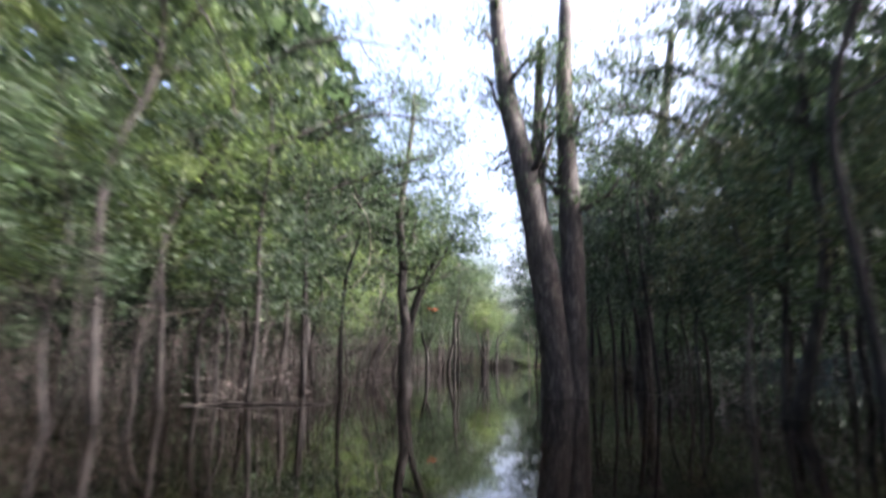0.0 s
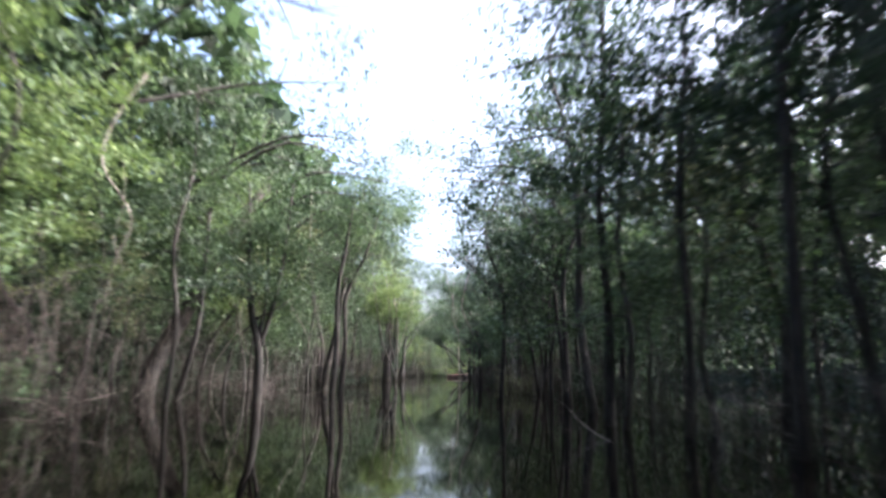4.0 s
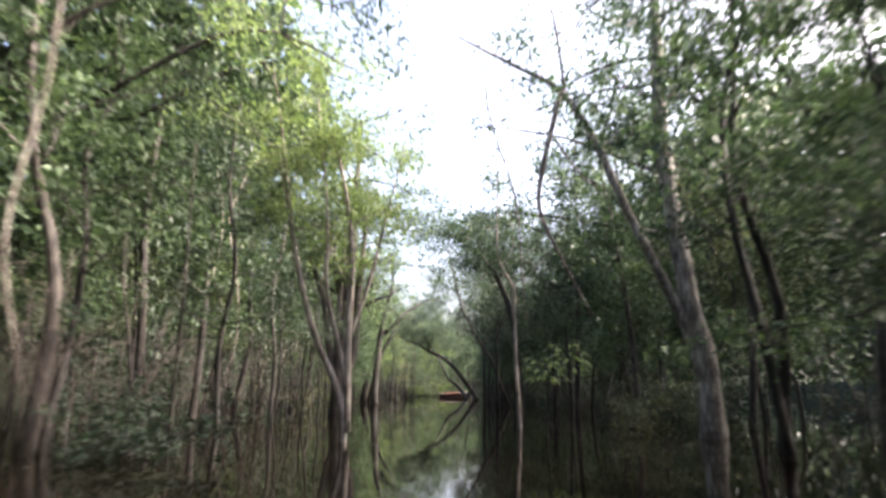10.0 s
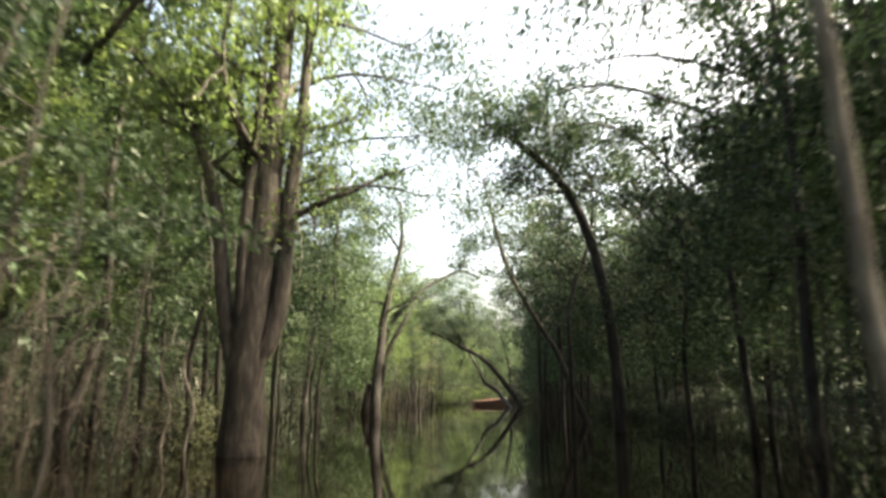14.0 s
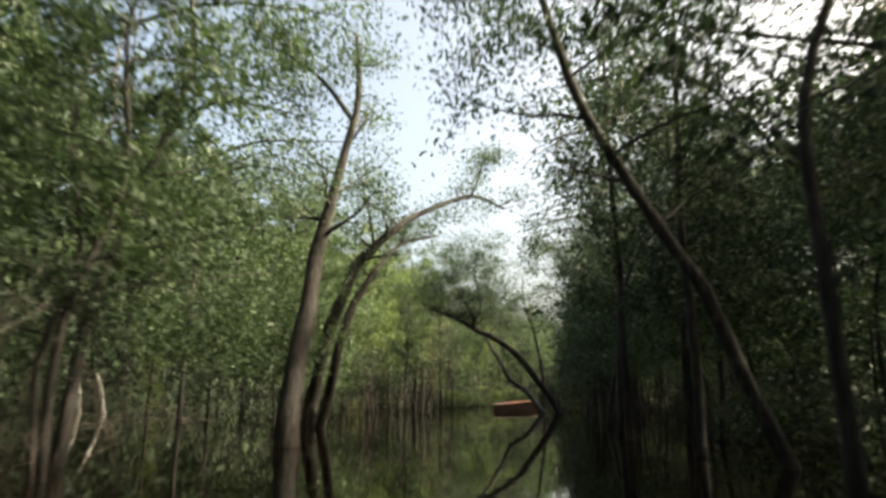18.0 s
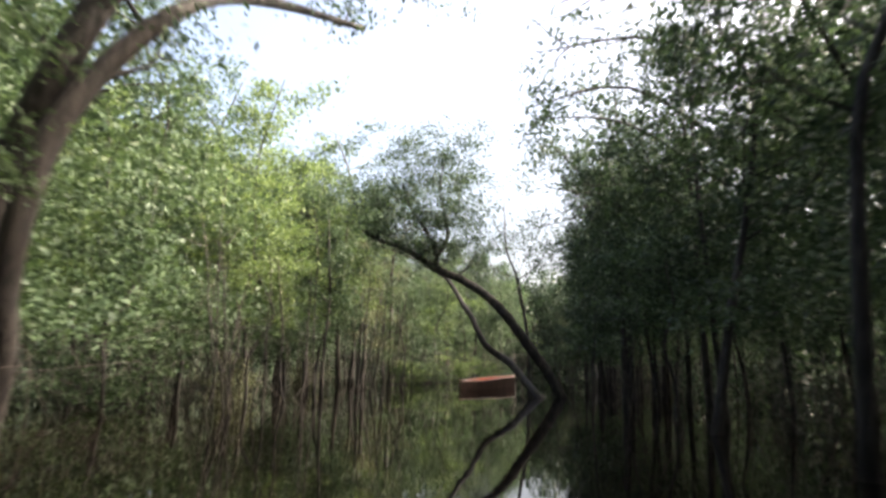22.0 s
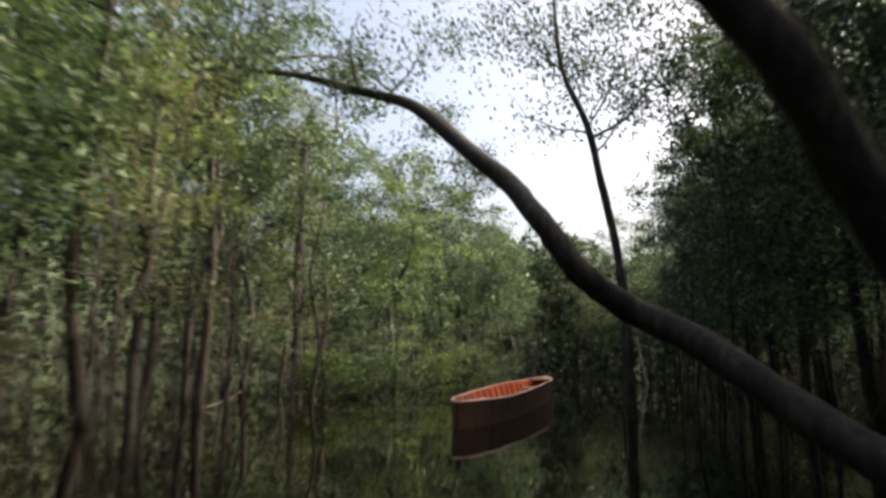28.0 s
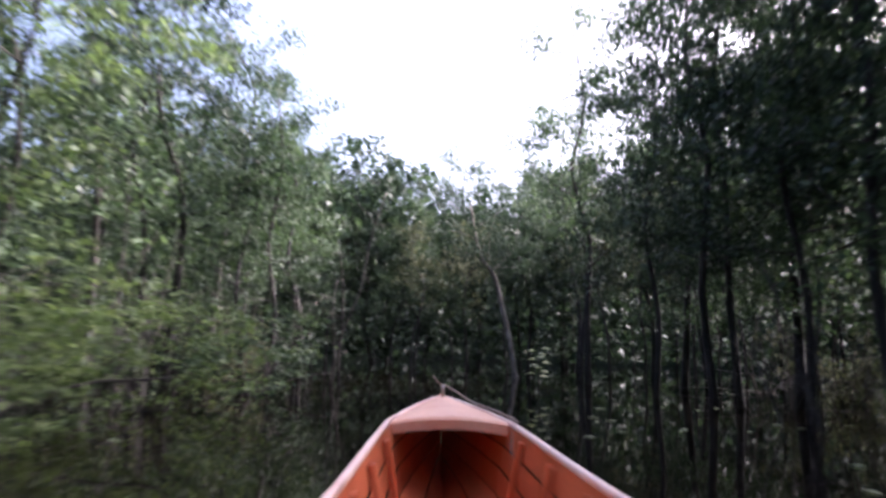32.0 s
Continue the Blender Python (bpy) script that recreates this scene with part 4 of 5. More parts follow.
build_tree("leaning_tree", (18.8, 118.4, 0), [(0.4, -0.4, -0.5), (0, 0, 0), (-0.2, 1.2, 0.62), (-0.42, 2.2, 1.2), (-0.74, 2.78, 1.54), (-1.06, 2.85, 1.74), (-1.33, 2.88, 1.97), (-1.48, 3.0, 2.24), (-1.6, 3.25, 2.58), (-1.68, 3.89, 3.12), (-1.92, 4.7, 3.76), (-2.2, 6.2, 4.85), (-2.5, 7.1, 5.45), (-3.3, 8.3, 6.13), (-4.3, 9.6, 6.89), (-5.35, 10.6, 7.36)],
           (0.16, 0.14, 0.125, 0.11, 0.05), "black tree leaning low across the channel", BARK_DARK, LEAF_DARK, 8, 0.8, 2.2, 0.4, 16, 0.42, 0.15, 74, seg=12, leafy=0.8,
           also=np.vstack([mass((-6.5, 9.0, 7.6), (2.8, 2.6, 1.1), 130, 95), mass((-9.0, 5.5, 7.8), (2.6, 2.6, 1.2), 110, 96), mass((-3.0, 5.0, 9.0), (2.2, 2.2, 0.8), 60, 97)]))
build_tree("slim_tree", (21.05, 126.6, 0), [(0, 0, -0.3), (-0.04, 0.01, 0.5), (-0.06, 0.01, 1.95), (-0.21, 0.04, 3.47), (-0.44, 0.09, 4.64), (-0.7, 0.12, 5.9), (-1.2, 0.2, 7.2), (-1.3, 0.3, 9.5)], (0.105, 0.09, 0.075, 0.035),
           "slim brown tree with a bent open top", BARK, LEAF_DARK, 8, 0.6, 2.2, 0.4, 12, 0.4, 0.17, 75, seg=8, leafy=0.7,
           also=np.vstack([mass((-1.0, 0.3, 8.3), (2.6, 2.4, 1.2), 100, 111), mass((-3.2, 1.5, 8.9), (2.0, 2.0, 0.8), 45, 112), mass((0.9, 0.3, 7.8), (1.7, 1.6, 1.1), 50, 113)]),
           extra=[([(-0.6, 0.12, 5.6), (0.3, 0.2, 6.2), (1.0, 0.3, 7.2)], (0.04, 0.02))])
build_tree("vine_clad_tree", (14.9, 135.3, 0), [(0, 0, -0.3), (-0.1, 0.02, 1.06), (-0.13, 0.03, 2.53), (-0.16, 0.04, 5.2), (-0.17, 0.04, 7.6), (0, 0, 9.0)], (0.17, 0.15, 0.13, 0.07),
           "dark tree hung from top to water with creepers", BARK_DARK, LEAF_DRY, 8, 0.4, 1.8, 0.2, 15, 0.36, 0.15, 76, also=mass((-0.3, 0, 4.2), (1.3, 1.3, 4.0), 170, 9))
build_tree("slim_tree", (33.9, 147.7, 0), [(0.05, 0, -0.3), (-0.12, 0.07, 0.94), (-0.37, 0.23, 2.29), (-0.63, 0.4, 3.46), (-1.05, 0.66, 4.25), (-1.4, 0.8, 6.0)], (0.10, 0.09, 0.07, 0.03),
           "thin pale bent tree before the dark bank", BARK_PALE, LEAF_DARK, 7, 0.6, 1.9, 0.4, 14, 0.4, 0.16, 77, seg=7)
dead_limb((-4.2, 14.4, 0), "brown broken branch afloat on the black water", ([(-1.6, -0.6, -0.02), (-0.9, -0.15, 0.03), (-0.4, -0.2, 0.05), (0.3, 0.25, 0.02), (0.9, 0.2, 0.04), (1.6, 0.6, -0.02)], (0.015, 0.028, 0.022, 0.012)),
          ([(-0.3, -0.1, 0.04), (0.1, -0.35, 0.10), (0.5, -0.4, 0.16), (0.9, -0.7, 0.05)], (0.014, 0.006)), ([(0.3, 0.25, 0.02), (0.5, 0.5, 0.12), (0.9, 0.7, 0.1)], (0.012, 0.005)), mat=BARK, name="floating_branch")

# bright shrubs round the bend: broad mounds of small leaves over arching stems
for k, (x, y, r, h, leaf, lab) in enumerate(((19.3, 138.6, 2.0, 2.1, LEAF_BRIGHT, "bright yellow-green shrub mound on the water"), (21.4, 140.6, 1.7, 1.9, LEAF_BRIGHT, "bright yellow-green shrub mound on the water"),
                                             (17.2, 136.9, 1.5, 1.6, LEAF, "green shrub mound on the water"), (15.6, 133.4, 1.1, 1.3, LEAF_BRIGHT, "small bright shrub at the water's edge"),
                                             (18.0, 141.5, 1.9, 2.8, LEAF, "green shrub with flat layered sprays"), (23.6, 143.0, 1.4, 1.6, LEAF, "green shrub mound on the water"))):
    g = np.random.default_rng(90 + k)
    t = thing("shrub", (x, y, 0), lab, "shrub", "waterside shrubs")
    for j in range(7):
        a = g.uniform(0, 6.28)
        v, f = tube(limb_from((0, 0, -0.15), (math.cos(a), math.sin(a), 1.0), r * 1.2, g, 0.12, 6), (0.03, 0.012), 5)
        under("stem", mesh_of("stem", v, f, BARK, True), t)
    c = mass((0, 0, h * 0.45), (r, r, h * 0.55), 240, 190 + k)
    c = c[[q[2] > 0.05 and noise.noise((q[0] * 1.4 + k * 7, q[1] * 1.4, q[2] * 2.2)) > 0.02 for q in c]]
    under("foliage", quads_mesh("foliage", leaf_corners(sprays(c, 20, 0.22, g, 0.22), 0.12, g, 0.15, fine=True), leaf, 6), t)


def water_plant(at):
    """A young plant with a whorl of large pale leaves above the water."""
    g = np.random.default_rng(8)
    t = thing("water_plant", at, "small plant with large pale leaves above black water", "plant")
    v, f = tube(curve_points([(0, 0, -0.2), (0.02, 0.01, 0.5), (0.0, 0, 1.05)], 3), (0.015, 0.01), 6)
    under("stem", mesh_of("stem", v, f, BARK, True), t)
    for k in range(11):
        a, z = k * 2.4, 0.35 + 0.065 * k
        d = np.array([math.cos(a), math.sin(a), 0.15 - 0.03 * (k % 3)])
        sd = np.array([-d[1], d[0], 0.1])
        b0 = np.array([0, 0, z])
        ln, wd = 0.34, 0.12
        pts = [b0 + d * 0.06, b0 + d * ln * 0.45 + sd * wd, b0 + d * ln - [0, 0, 0.05], b0 + d * ln * 0.45 - sd * wd]
        mid = b0 + d * ln * 0.5 + [0, 0, 0.02]
        under("leaf", mesh_of("leaf", [tuple(q) for q in pts] + [tuple(mid)], [(0, 1, 4), (1, 2, 4), (2, 3, 4), (3, 0, 4)], LEAF_PALE), t)
    return t


LEAF_PALE = leaf_material("leaf_pale", (0.22, 0.27, 0.14), (0.34, 0.38, 0.22), (0.5, 0.52, 0.34), 0.4, 0.3)
water_plant((30.0, 142.0, 0))


# thin vines that hang from the leaf roof along both banks
gv = np.random.default_rng(140)
for k in range(56):
    side = -1 if k % 3 else 1
    x, y = bank(gv.uniform(34, 122), side * gv.uniform(3.9, 6.8))
    if not free(x, y, 3.7):
        continue
    top, low_end = gv.uniform(6.5, 9.0), gv.uniform(0.4, 3.6)
    pts = [(gv.normal(0, 0.22), gv.normal(0, 0.22), top + (low_end - top) * q) for q in (0, 0.2, 0.4, 0.6, 0.8, 1)]
    r = gv.uniform(0.012, 0.026)
    v, f = tube(curve_points(pts, 4), (r, r * 0.9, r * 0.6), 5)
    vine = new("vine", mesh_of("vine", v, f, BARK_PALE if k % 2 else BARK, True))
    vine.location = (x, y, 0)
    tagged(vine, "thin pale winding vine hanging from the canopy" if k % 2 else "thin brown winding vine hanging from the canopy", "vine", "hanging vines")
# further trees that stand out
for k, (x, y) in enumerate(((12.4, 117.0), (13.5, 121.6), (12.2, 123.2), (13.9, 126.2), (10.4, 112.2), (9.4, 109.0), (14.6, 128.6))):
    placed(STEMS[k % 3], x, y, 50 * k, 0.9 + 0.05 * (k % 5), 2 - k % 5)
SLIM = build_tree("slim_tree", (6.2, 38.3, 0), [(0, 0, -0.3), (0.05, 0, 2.0), (-0.05, 0.05, 4.5), (0.1, 0, 7.5), (0.2, 0.1, 11.0)], (0.10, 0.09, 0.07, 0.03), "slim dark tree standing in black water", BARK_DARK, LEAF_DARK, 10, 0.45, 2.2, 0.4, 16, 0.42, 0.18, 78,
                  seg=7, grown=True, group="slim dark trees")
for k, (x, y, sc) in enumerate(((6.9, 36.6, 0.9), (6.7, 33.6, 1.1), (7.2, 31.4, 1.0), (9.4, 33.8, 1.15), (14.9, 56.8, 1.2), (0.3, 74.5, 1.1), (-0.6, 71.7, 1.2), (13.5, 77.4, 1.0), (2.4, 106.7, 0.9), (15.1, 97.2, 0.95), (14.9, 93.6, 0.9),
                                (20.6, 115.0, 1.0), (20.8, 110.6, 0.95), (25.5, 121.1, 1.1), (23.8, 123.9, 1.0), (23.2, 119.8, 1.0), (24.6, 126.2, 1.1), (27.4, 131.0, 1.1), (28.9, 133.6, 1.0), (10.0, 127.4, 0.9))):
    placed(SLIM, x, y, 67 * k, sc, 3 - k % 7)
build_tree("forked_tree", (-1.3, 45.1, 0), [(0, 0, -0.3), (-0.05, 0, 1.5), (-0.32, 0.06, 2.5), (-0.5, 0.1, 4.0), (-0.7, 0.2, 6.5)], (0.13, 0.11, 0.08, 0.03), "dark forked tree with thin upright boughs", BARK_DARK, LEAF, 8, 0.45, 2.0, 0.5, 16, 0.4, 0.16, 79, seg=8,
           extra=[([(-0.05, 0, 1.5), (0.3, -0.06, 2.95), (0.5, 0.0, 4.5), (0.6, 0.1, 6.5)], (0.08, 0.06, 0.03)), ([(-0.1, 0, 1.7), (0.05, 0.1, 3.2), (-0.05, 0.1, 5.0)], (0.06, 0.03))])
build_tree("leaning_tree", (-1.75, 28.9, 0), [(0, 0, -0.3), (0.05, 0, 1.56), (0.32, -0.02, 3.52), (0.85, -0.05, 4.87), (1.28, -0.07, 5.8), (1.7, 0, 7.5)], (0.17, 0.15, 0.12, 0.05), "dark leaning tree with sunlit green leaves", BARK_DARK, LEAF_BRIGHT, 10, 0.4, 2.4, 0.3, 16, 0.42, 0.2, 80)
for k, (x, y) in enumerate(((1.0, 51.3), (1.35, 53.2))):
    build_tree("slim_tree", (x - 0.35, y + 1.2, 0), [(0, 0, -0.3), (0.1, 0, 2.0), (0.05, 0, 4.2), (0.3 + 0.5 * k, 0, 6.0), (0.6 + 0.9 * k, 0.1, 8.5)], (0.11, 0.10, 0.08, 0.03), "slim brown tree with an open feathery crown", BARK, LEAF, 9, 0.5, 2.4, 0.5, 15, 0.36, 0.16, 81 + k, seg=8, also=np.vstack([mass((0.9, 0, 7.6), (1.9, 1.8, 1.5), 80, 121 + k), mass((1.8, 0.4, 8.6), (1.5, 1.5, 0.9), 45, 123 + k)]))

# the forest that closes the view beyond the bend
ge = np.random.default_rng(120)
for k, (x, y, sc, w) in enumerate(((22.0, 147.2, 0.78, 0), (24.2, 146.0, 0.62, 1), (19.2, 149.0, 0.85, 2), (27.4, 151.0, 0.80, 0), (17.0, 144.6, 0.8, 1), (31.6, 159.0, 0.85, 1), (28.6, 154.5, 0.7, 0), (36.0, 163.0, 0.8, 2), (39.5, 168.0, 0.9, 1),
                                   (33.5, 156.0, 0.6, 0), (38.0, 156.5, 0.8, 1), (41.0, 152.0, 0.9, 2), (36.8, 150.5, 0.75, 1), (39.5, 146.5, 0.9, 0), (42.5, 158.0, 0.9, 1), (24.8, 152.5, 0.9, 2), (21.5, 153.5, 0.95, 1), (29.5, 164.0, 0.95, 0), (34.0, 170.0, 1.0, 1), (44.0, 164.0, 1.0, 2),
                                   (10.6, 118.8, 0.75, 3), (9.2, 122.8, 0.95, 3), (11.6, 126.4, 0.9, 2), (8.4, 128.2, 1.0, 1), (12.4, 130.8, 0.85, 0), (6.5, 124.5, 1.0, 2), (37.5, 142.8, 0.9, 1), (35.2, 138.6, 0.95, 1), (33.0, 134.6, 1.0, 2), (30.2, 131.2, 0.95, 1), (14.2, 141.0, 0.72, 0), (12.6, 137.5, 0.7, 1), (15.5, 147.5, 0.85, 2), (26.5, 158.5, 0.95, 1), (35.5, 146.2, 0.7, 1))):
    placed(TALL[w], x, y, ge.uniform(0, 360), sc, ge.normal(0, 4))
# Right-bank trees at y 3 to 22 are added to shade the left bank.
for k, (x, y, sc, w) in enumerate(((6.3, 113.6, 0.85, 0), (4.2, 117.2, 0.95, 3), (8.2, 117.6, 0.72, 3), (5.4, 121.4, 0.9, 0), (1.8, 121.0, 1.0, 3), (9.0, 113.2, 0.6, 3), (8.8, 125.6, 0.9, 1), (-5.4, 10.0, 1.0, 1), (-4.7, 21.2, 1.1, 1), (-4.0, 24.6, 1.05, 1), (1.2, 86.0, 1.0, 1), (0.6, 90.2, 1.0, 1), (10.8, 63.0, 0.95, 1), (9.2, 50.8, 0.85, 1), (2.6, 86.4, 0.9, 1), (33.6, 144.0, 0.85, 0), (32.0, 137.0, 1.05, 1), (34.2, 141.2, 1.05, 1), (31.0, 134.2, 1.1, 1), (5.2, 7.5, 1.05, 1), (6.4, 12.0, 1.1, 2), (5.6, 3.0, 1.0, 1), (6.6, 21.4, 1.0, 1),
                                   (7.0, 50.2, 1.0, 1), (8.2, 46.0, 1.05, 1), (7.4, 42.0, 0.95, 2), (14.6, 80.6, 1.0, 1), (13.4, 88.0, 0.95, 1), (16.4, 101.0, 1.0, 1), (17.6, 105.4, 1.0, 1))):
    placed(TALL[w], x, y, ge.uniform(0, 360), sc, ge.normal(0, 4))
for x, y, sc, w in ((4.3, 87.4, 1.0, 0), (3.6, 83.6, 1.0, 0), (5.2, 91.0, 0.8, 1), (6.4, 24.4, 1.0, 0), (6.2, 29.2, 0.95, 0), (-4.6, 15.0, 1.0, 0), (-4.4, 20.0, 0.9, 0), (15.2, 84.2, 1.05, 0), (16.0, 96.2, 1.0, 0), (9.9, 54.0, 1.0, 0), (10.6, 60.4, 1.05, 0),
                    (28.6, 134.0, 1.1, 0), (30.6, 137.8, 1.1, 0), (22.4, 116.6, 1.0, 0), (29.6, 135.6, 0.95, 0), (31.4, 139.8, 0.9, 0), (10.9, 116.6, 0.9, 1), (10.2, 120.4, 0.95, 0)):
    placed(NEAR[w], x, y, ge.uniform(0, 360), sc)
for k in range(26):
    a, r = ge.uniform(-0.9, 2.6), ge.uniform(13, 24)
    x, y = 33.0 + r * math.cos(a), 152.0 + r * math.sin(a)
    placed(INNER[k % 2], x, y, ge.uniform(0, 360), ge.uniform(0.75, 1.0))
for k in range(22):
    a, r = ge.uniform(-1.1, 2.4), ge.uniform(8, 14)
    x, y = 29.0 + r * math.cos(a), 146.0 + r * math.sin(a)
    placed(LOW[k % 3], x, y, ge.uniform(0, 360), ge.uniform(0.7, 1.1))


def broad_leaves(at, seed, label, n=26, ln=0.42, leaf=None, stem=2.2):
    """A young broad-leaved plant: a thin stem with whorls of long leaflets."""
    g = np.random.default_rng(seed)
    t = thing("broad_leaved_plant", at, label, "plant", "broad-leaved plants")
    v, f = tube(curve_points([(0, 0, -0.2), (0.05, 0, stem * 0.5), (0.0, 0.05, stem)], 4), (0.025, 0.012), 6)
    under("stem", mesh_of("stem", v, f, BARK, True), t)
    for k in range(n):
        a = k * 2.4 + g.uniform(-0.3, 0.3)
        z = stem * (0.72 + 0.32 * k / n)
        el = 0.25 - 0.5 * g.uniform(0, 1)
        d = np.array([math.cos(a), math.sin(a), el])
        sd = np.array([-d[1], d[0], 0.0]) * ln * 0.16
        b0 = np.array([0, 0.03, z]) + d * 0.22 * g.uniform(0.2, 1.6)
        l2 = ln * g.uniform(0.7, 1.2)
        pts = [b0, b0 + d * l2 * 0.5 + sd, b0 + d * l2 - [0, 0, 0.10], b0 + d * l2 * 0.5 - sd, b0 + d * l2 * 0.5 + [0, 0, 0.02]]
        under("leaf", mesh_of("leaf", [tuple(q) for q in pts], [(0, 1, 4), (1, 2, 4), (2, 3, 4), (3, 0, 4)], leaf or LEAF_BRIGHT), t)
    return t


broad_leaves((21.7, 128.2, 0), 1, "young plant with drooping yellow-green leaflets", 44, 0.5, stem=2.7)
broad_leaves((9.95, 69.3, 0), 2, "young plant with large fresh green leaves", 26, 0.34, stem=2.0)
broad_leaves((8.75, 67.8, 0), 3, "young plant with a crown of narrow green leaves", 26, 0.36, stem=1.6)
broad_leaves((17.8, 135.3, 0), 4, "thin stem topped by yellow-green leaves", 24, 0.4, stem=3.9)
dead_limb((-5.25, 67.89, 0), "bleached broken snag with forked stems in the water", ([(-1.24, 0.24, 6.2), (-0.86, 0.16, 6.07), (-0.74, 0.14, 5.54), (-0.5, 0.1, 4.06), (-0.36, 0.07, 3.25)], (0.05, 0.07, 0.09)), ([(-0.36, 0.07, 3.25), (-0.7, 0.13, 2.71), (-1.2, 0.23, 1.91), (-1.62, 0.31, 1.22), (-1.78, 0.34, -0.06)], (0.08, 0.06, 0.05)), ([(-0.36, 0.07, 3.25), (0.08, -0.01, 2.8), (0.38, -0.07, 2.45)], (0.05, 0.02)), mat=BLEACHED_DULL, name="dead_snag")
dead_limb((-5.25, 67.89, 0), "pale bent dead branch arching down into the water", ([(-0.14, 0.03, 1.75), (0.09, -0.01, 2.01), (0.74, -0.13, 1.67), (1.35, -0.25, 1.24), (1.69, -0.31, 0.56), (2.13, -0.39, -0.08)], (0.025, 0.045, 0.05)), ([(-0.52, 0.1, 0.71), (0.5, -0.09, 0.75), (1.44, -0.26, 0.79)], (0.02, 0.03)), mat=BLEACHED_DULL, name="dead_branch")
for k, (x, y) in enumerate(((3.6, 80.5), (2.9, 81.6))):
    dead_limb((x, y, 0), "white crooked dead stick standing in the water", ([(0.0, 0, -0.2), (0.05, 0, 0.3), (0.12, 0, 0.75), (-0.1, 0, 1.4), (-0.05, 0, 1.9)], (0.035, 0.03, 0.02)), name="dead_stick")
dead_limb((12.9, 130.5, 0), "pale bare branch slanting over the water", ([(-0.5, -0.2, -0.05), (0.0, -0.1, 0.05), (0.4, 0, 0.2), (0.7, 0, 0.38)], (0.02, 0.018, 0.01)), ([(0.35, 0, 0.18), (0.6, 0.1, 0.2)], (0.01, 0.006)), name="dead_branch")

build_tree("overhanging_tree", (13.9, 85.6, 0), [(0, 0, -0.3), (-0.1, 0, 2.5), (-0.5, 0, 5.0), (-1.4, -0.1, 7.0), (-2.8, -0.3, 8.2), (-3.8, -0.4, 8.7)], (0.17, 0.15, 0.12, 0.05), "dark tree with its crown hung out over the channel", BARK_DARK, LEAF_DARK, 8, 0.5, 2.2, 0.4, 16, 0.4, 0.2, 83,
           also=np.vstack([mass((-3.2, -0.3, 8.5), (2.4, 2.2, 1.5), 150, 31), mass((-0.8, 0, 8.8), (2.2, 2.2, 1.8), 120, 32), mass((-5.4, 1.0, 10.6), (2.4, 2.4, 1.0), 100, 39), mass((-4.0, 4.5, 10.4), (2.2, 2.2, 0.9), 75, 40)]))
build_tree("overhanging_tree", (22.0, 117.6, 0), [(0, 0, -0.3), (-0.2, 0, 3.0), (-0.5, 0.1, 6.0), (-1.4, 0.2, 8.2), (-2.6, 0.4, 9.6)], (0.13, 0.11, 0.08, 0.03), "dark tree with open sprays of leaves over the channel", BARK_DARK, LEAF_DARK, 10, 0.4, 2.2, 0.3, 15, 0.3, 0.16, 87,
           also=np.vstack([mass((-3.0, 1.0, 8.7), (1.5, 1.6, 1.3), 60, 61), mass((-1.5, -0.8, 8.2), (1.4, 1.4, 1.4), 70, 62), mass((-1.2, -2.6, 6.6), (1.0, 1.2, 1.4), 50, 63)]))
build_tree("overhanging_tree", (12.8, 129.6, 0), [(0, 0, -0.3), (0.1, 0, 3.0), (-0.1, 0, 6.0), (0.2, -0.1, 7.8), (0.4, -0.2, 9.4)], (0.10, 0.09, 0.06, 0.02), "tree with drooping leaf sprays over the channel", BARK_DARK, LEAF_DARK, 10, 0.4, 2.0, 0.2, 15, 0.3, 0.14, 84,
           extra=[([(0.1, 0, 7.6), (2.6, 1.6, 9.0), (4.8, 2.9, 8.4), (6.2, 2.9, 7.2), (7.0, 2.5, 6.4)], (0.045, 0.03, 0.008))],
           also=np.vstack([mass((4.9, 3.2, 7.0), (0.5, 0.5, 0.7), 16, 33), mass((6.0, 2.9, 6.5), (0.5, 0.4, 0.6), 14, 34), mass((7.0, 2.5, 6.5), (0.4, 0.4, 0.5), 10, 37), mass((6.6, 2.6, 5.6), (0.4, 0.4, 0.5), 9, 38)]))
build_tree("slim_tree", (12.45, 125.55, 0), [(0, 0, -0.3), (-0.05, 0, 1.2), (0.02, 0.05, 2.6), (-0.04, 0, 4.4), (0.1, 0, 7.0)], (0.085, 0.075, 0.06, 0.025), "slim black tree hung with brownish creepers", BARK_DARK, LEAF_DRY, 8, 0.35, 1.3, 0.1, 14, 0.26, 0.13, 86, seg=8,
           also=mass((0, 0, 4.2), (0.9, 0.9, 2.2), 70, 36))
build_tree("vine_clad_tree", (-2.0, 116.7, 0), [(0, 0, -0.3), (0.05, 0, 3.0), (0, 0, 6.5), (0.1, 0, 9.8)], (0.10, 0.09, 0.06), "slim tree wrapped in bright hanging creepers", BARK, LEAF_BRIGHT, 5, 0.6, 1.2, 0.2, 14, 0.28, 0.16, 85, also=mass((0, 0, 4.6), (0.75, 0.75, 5.0), 150, 35))


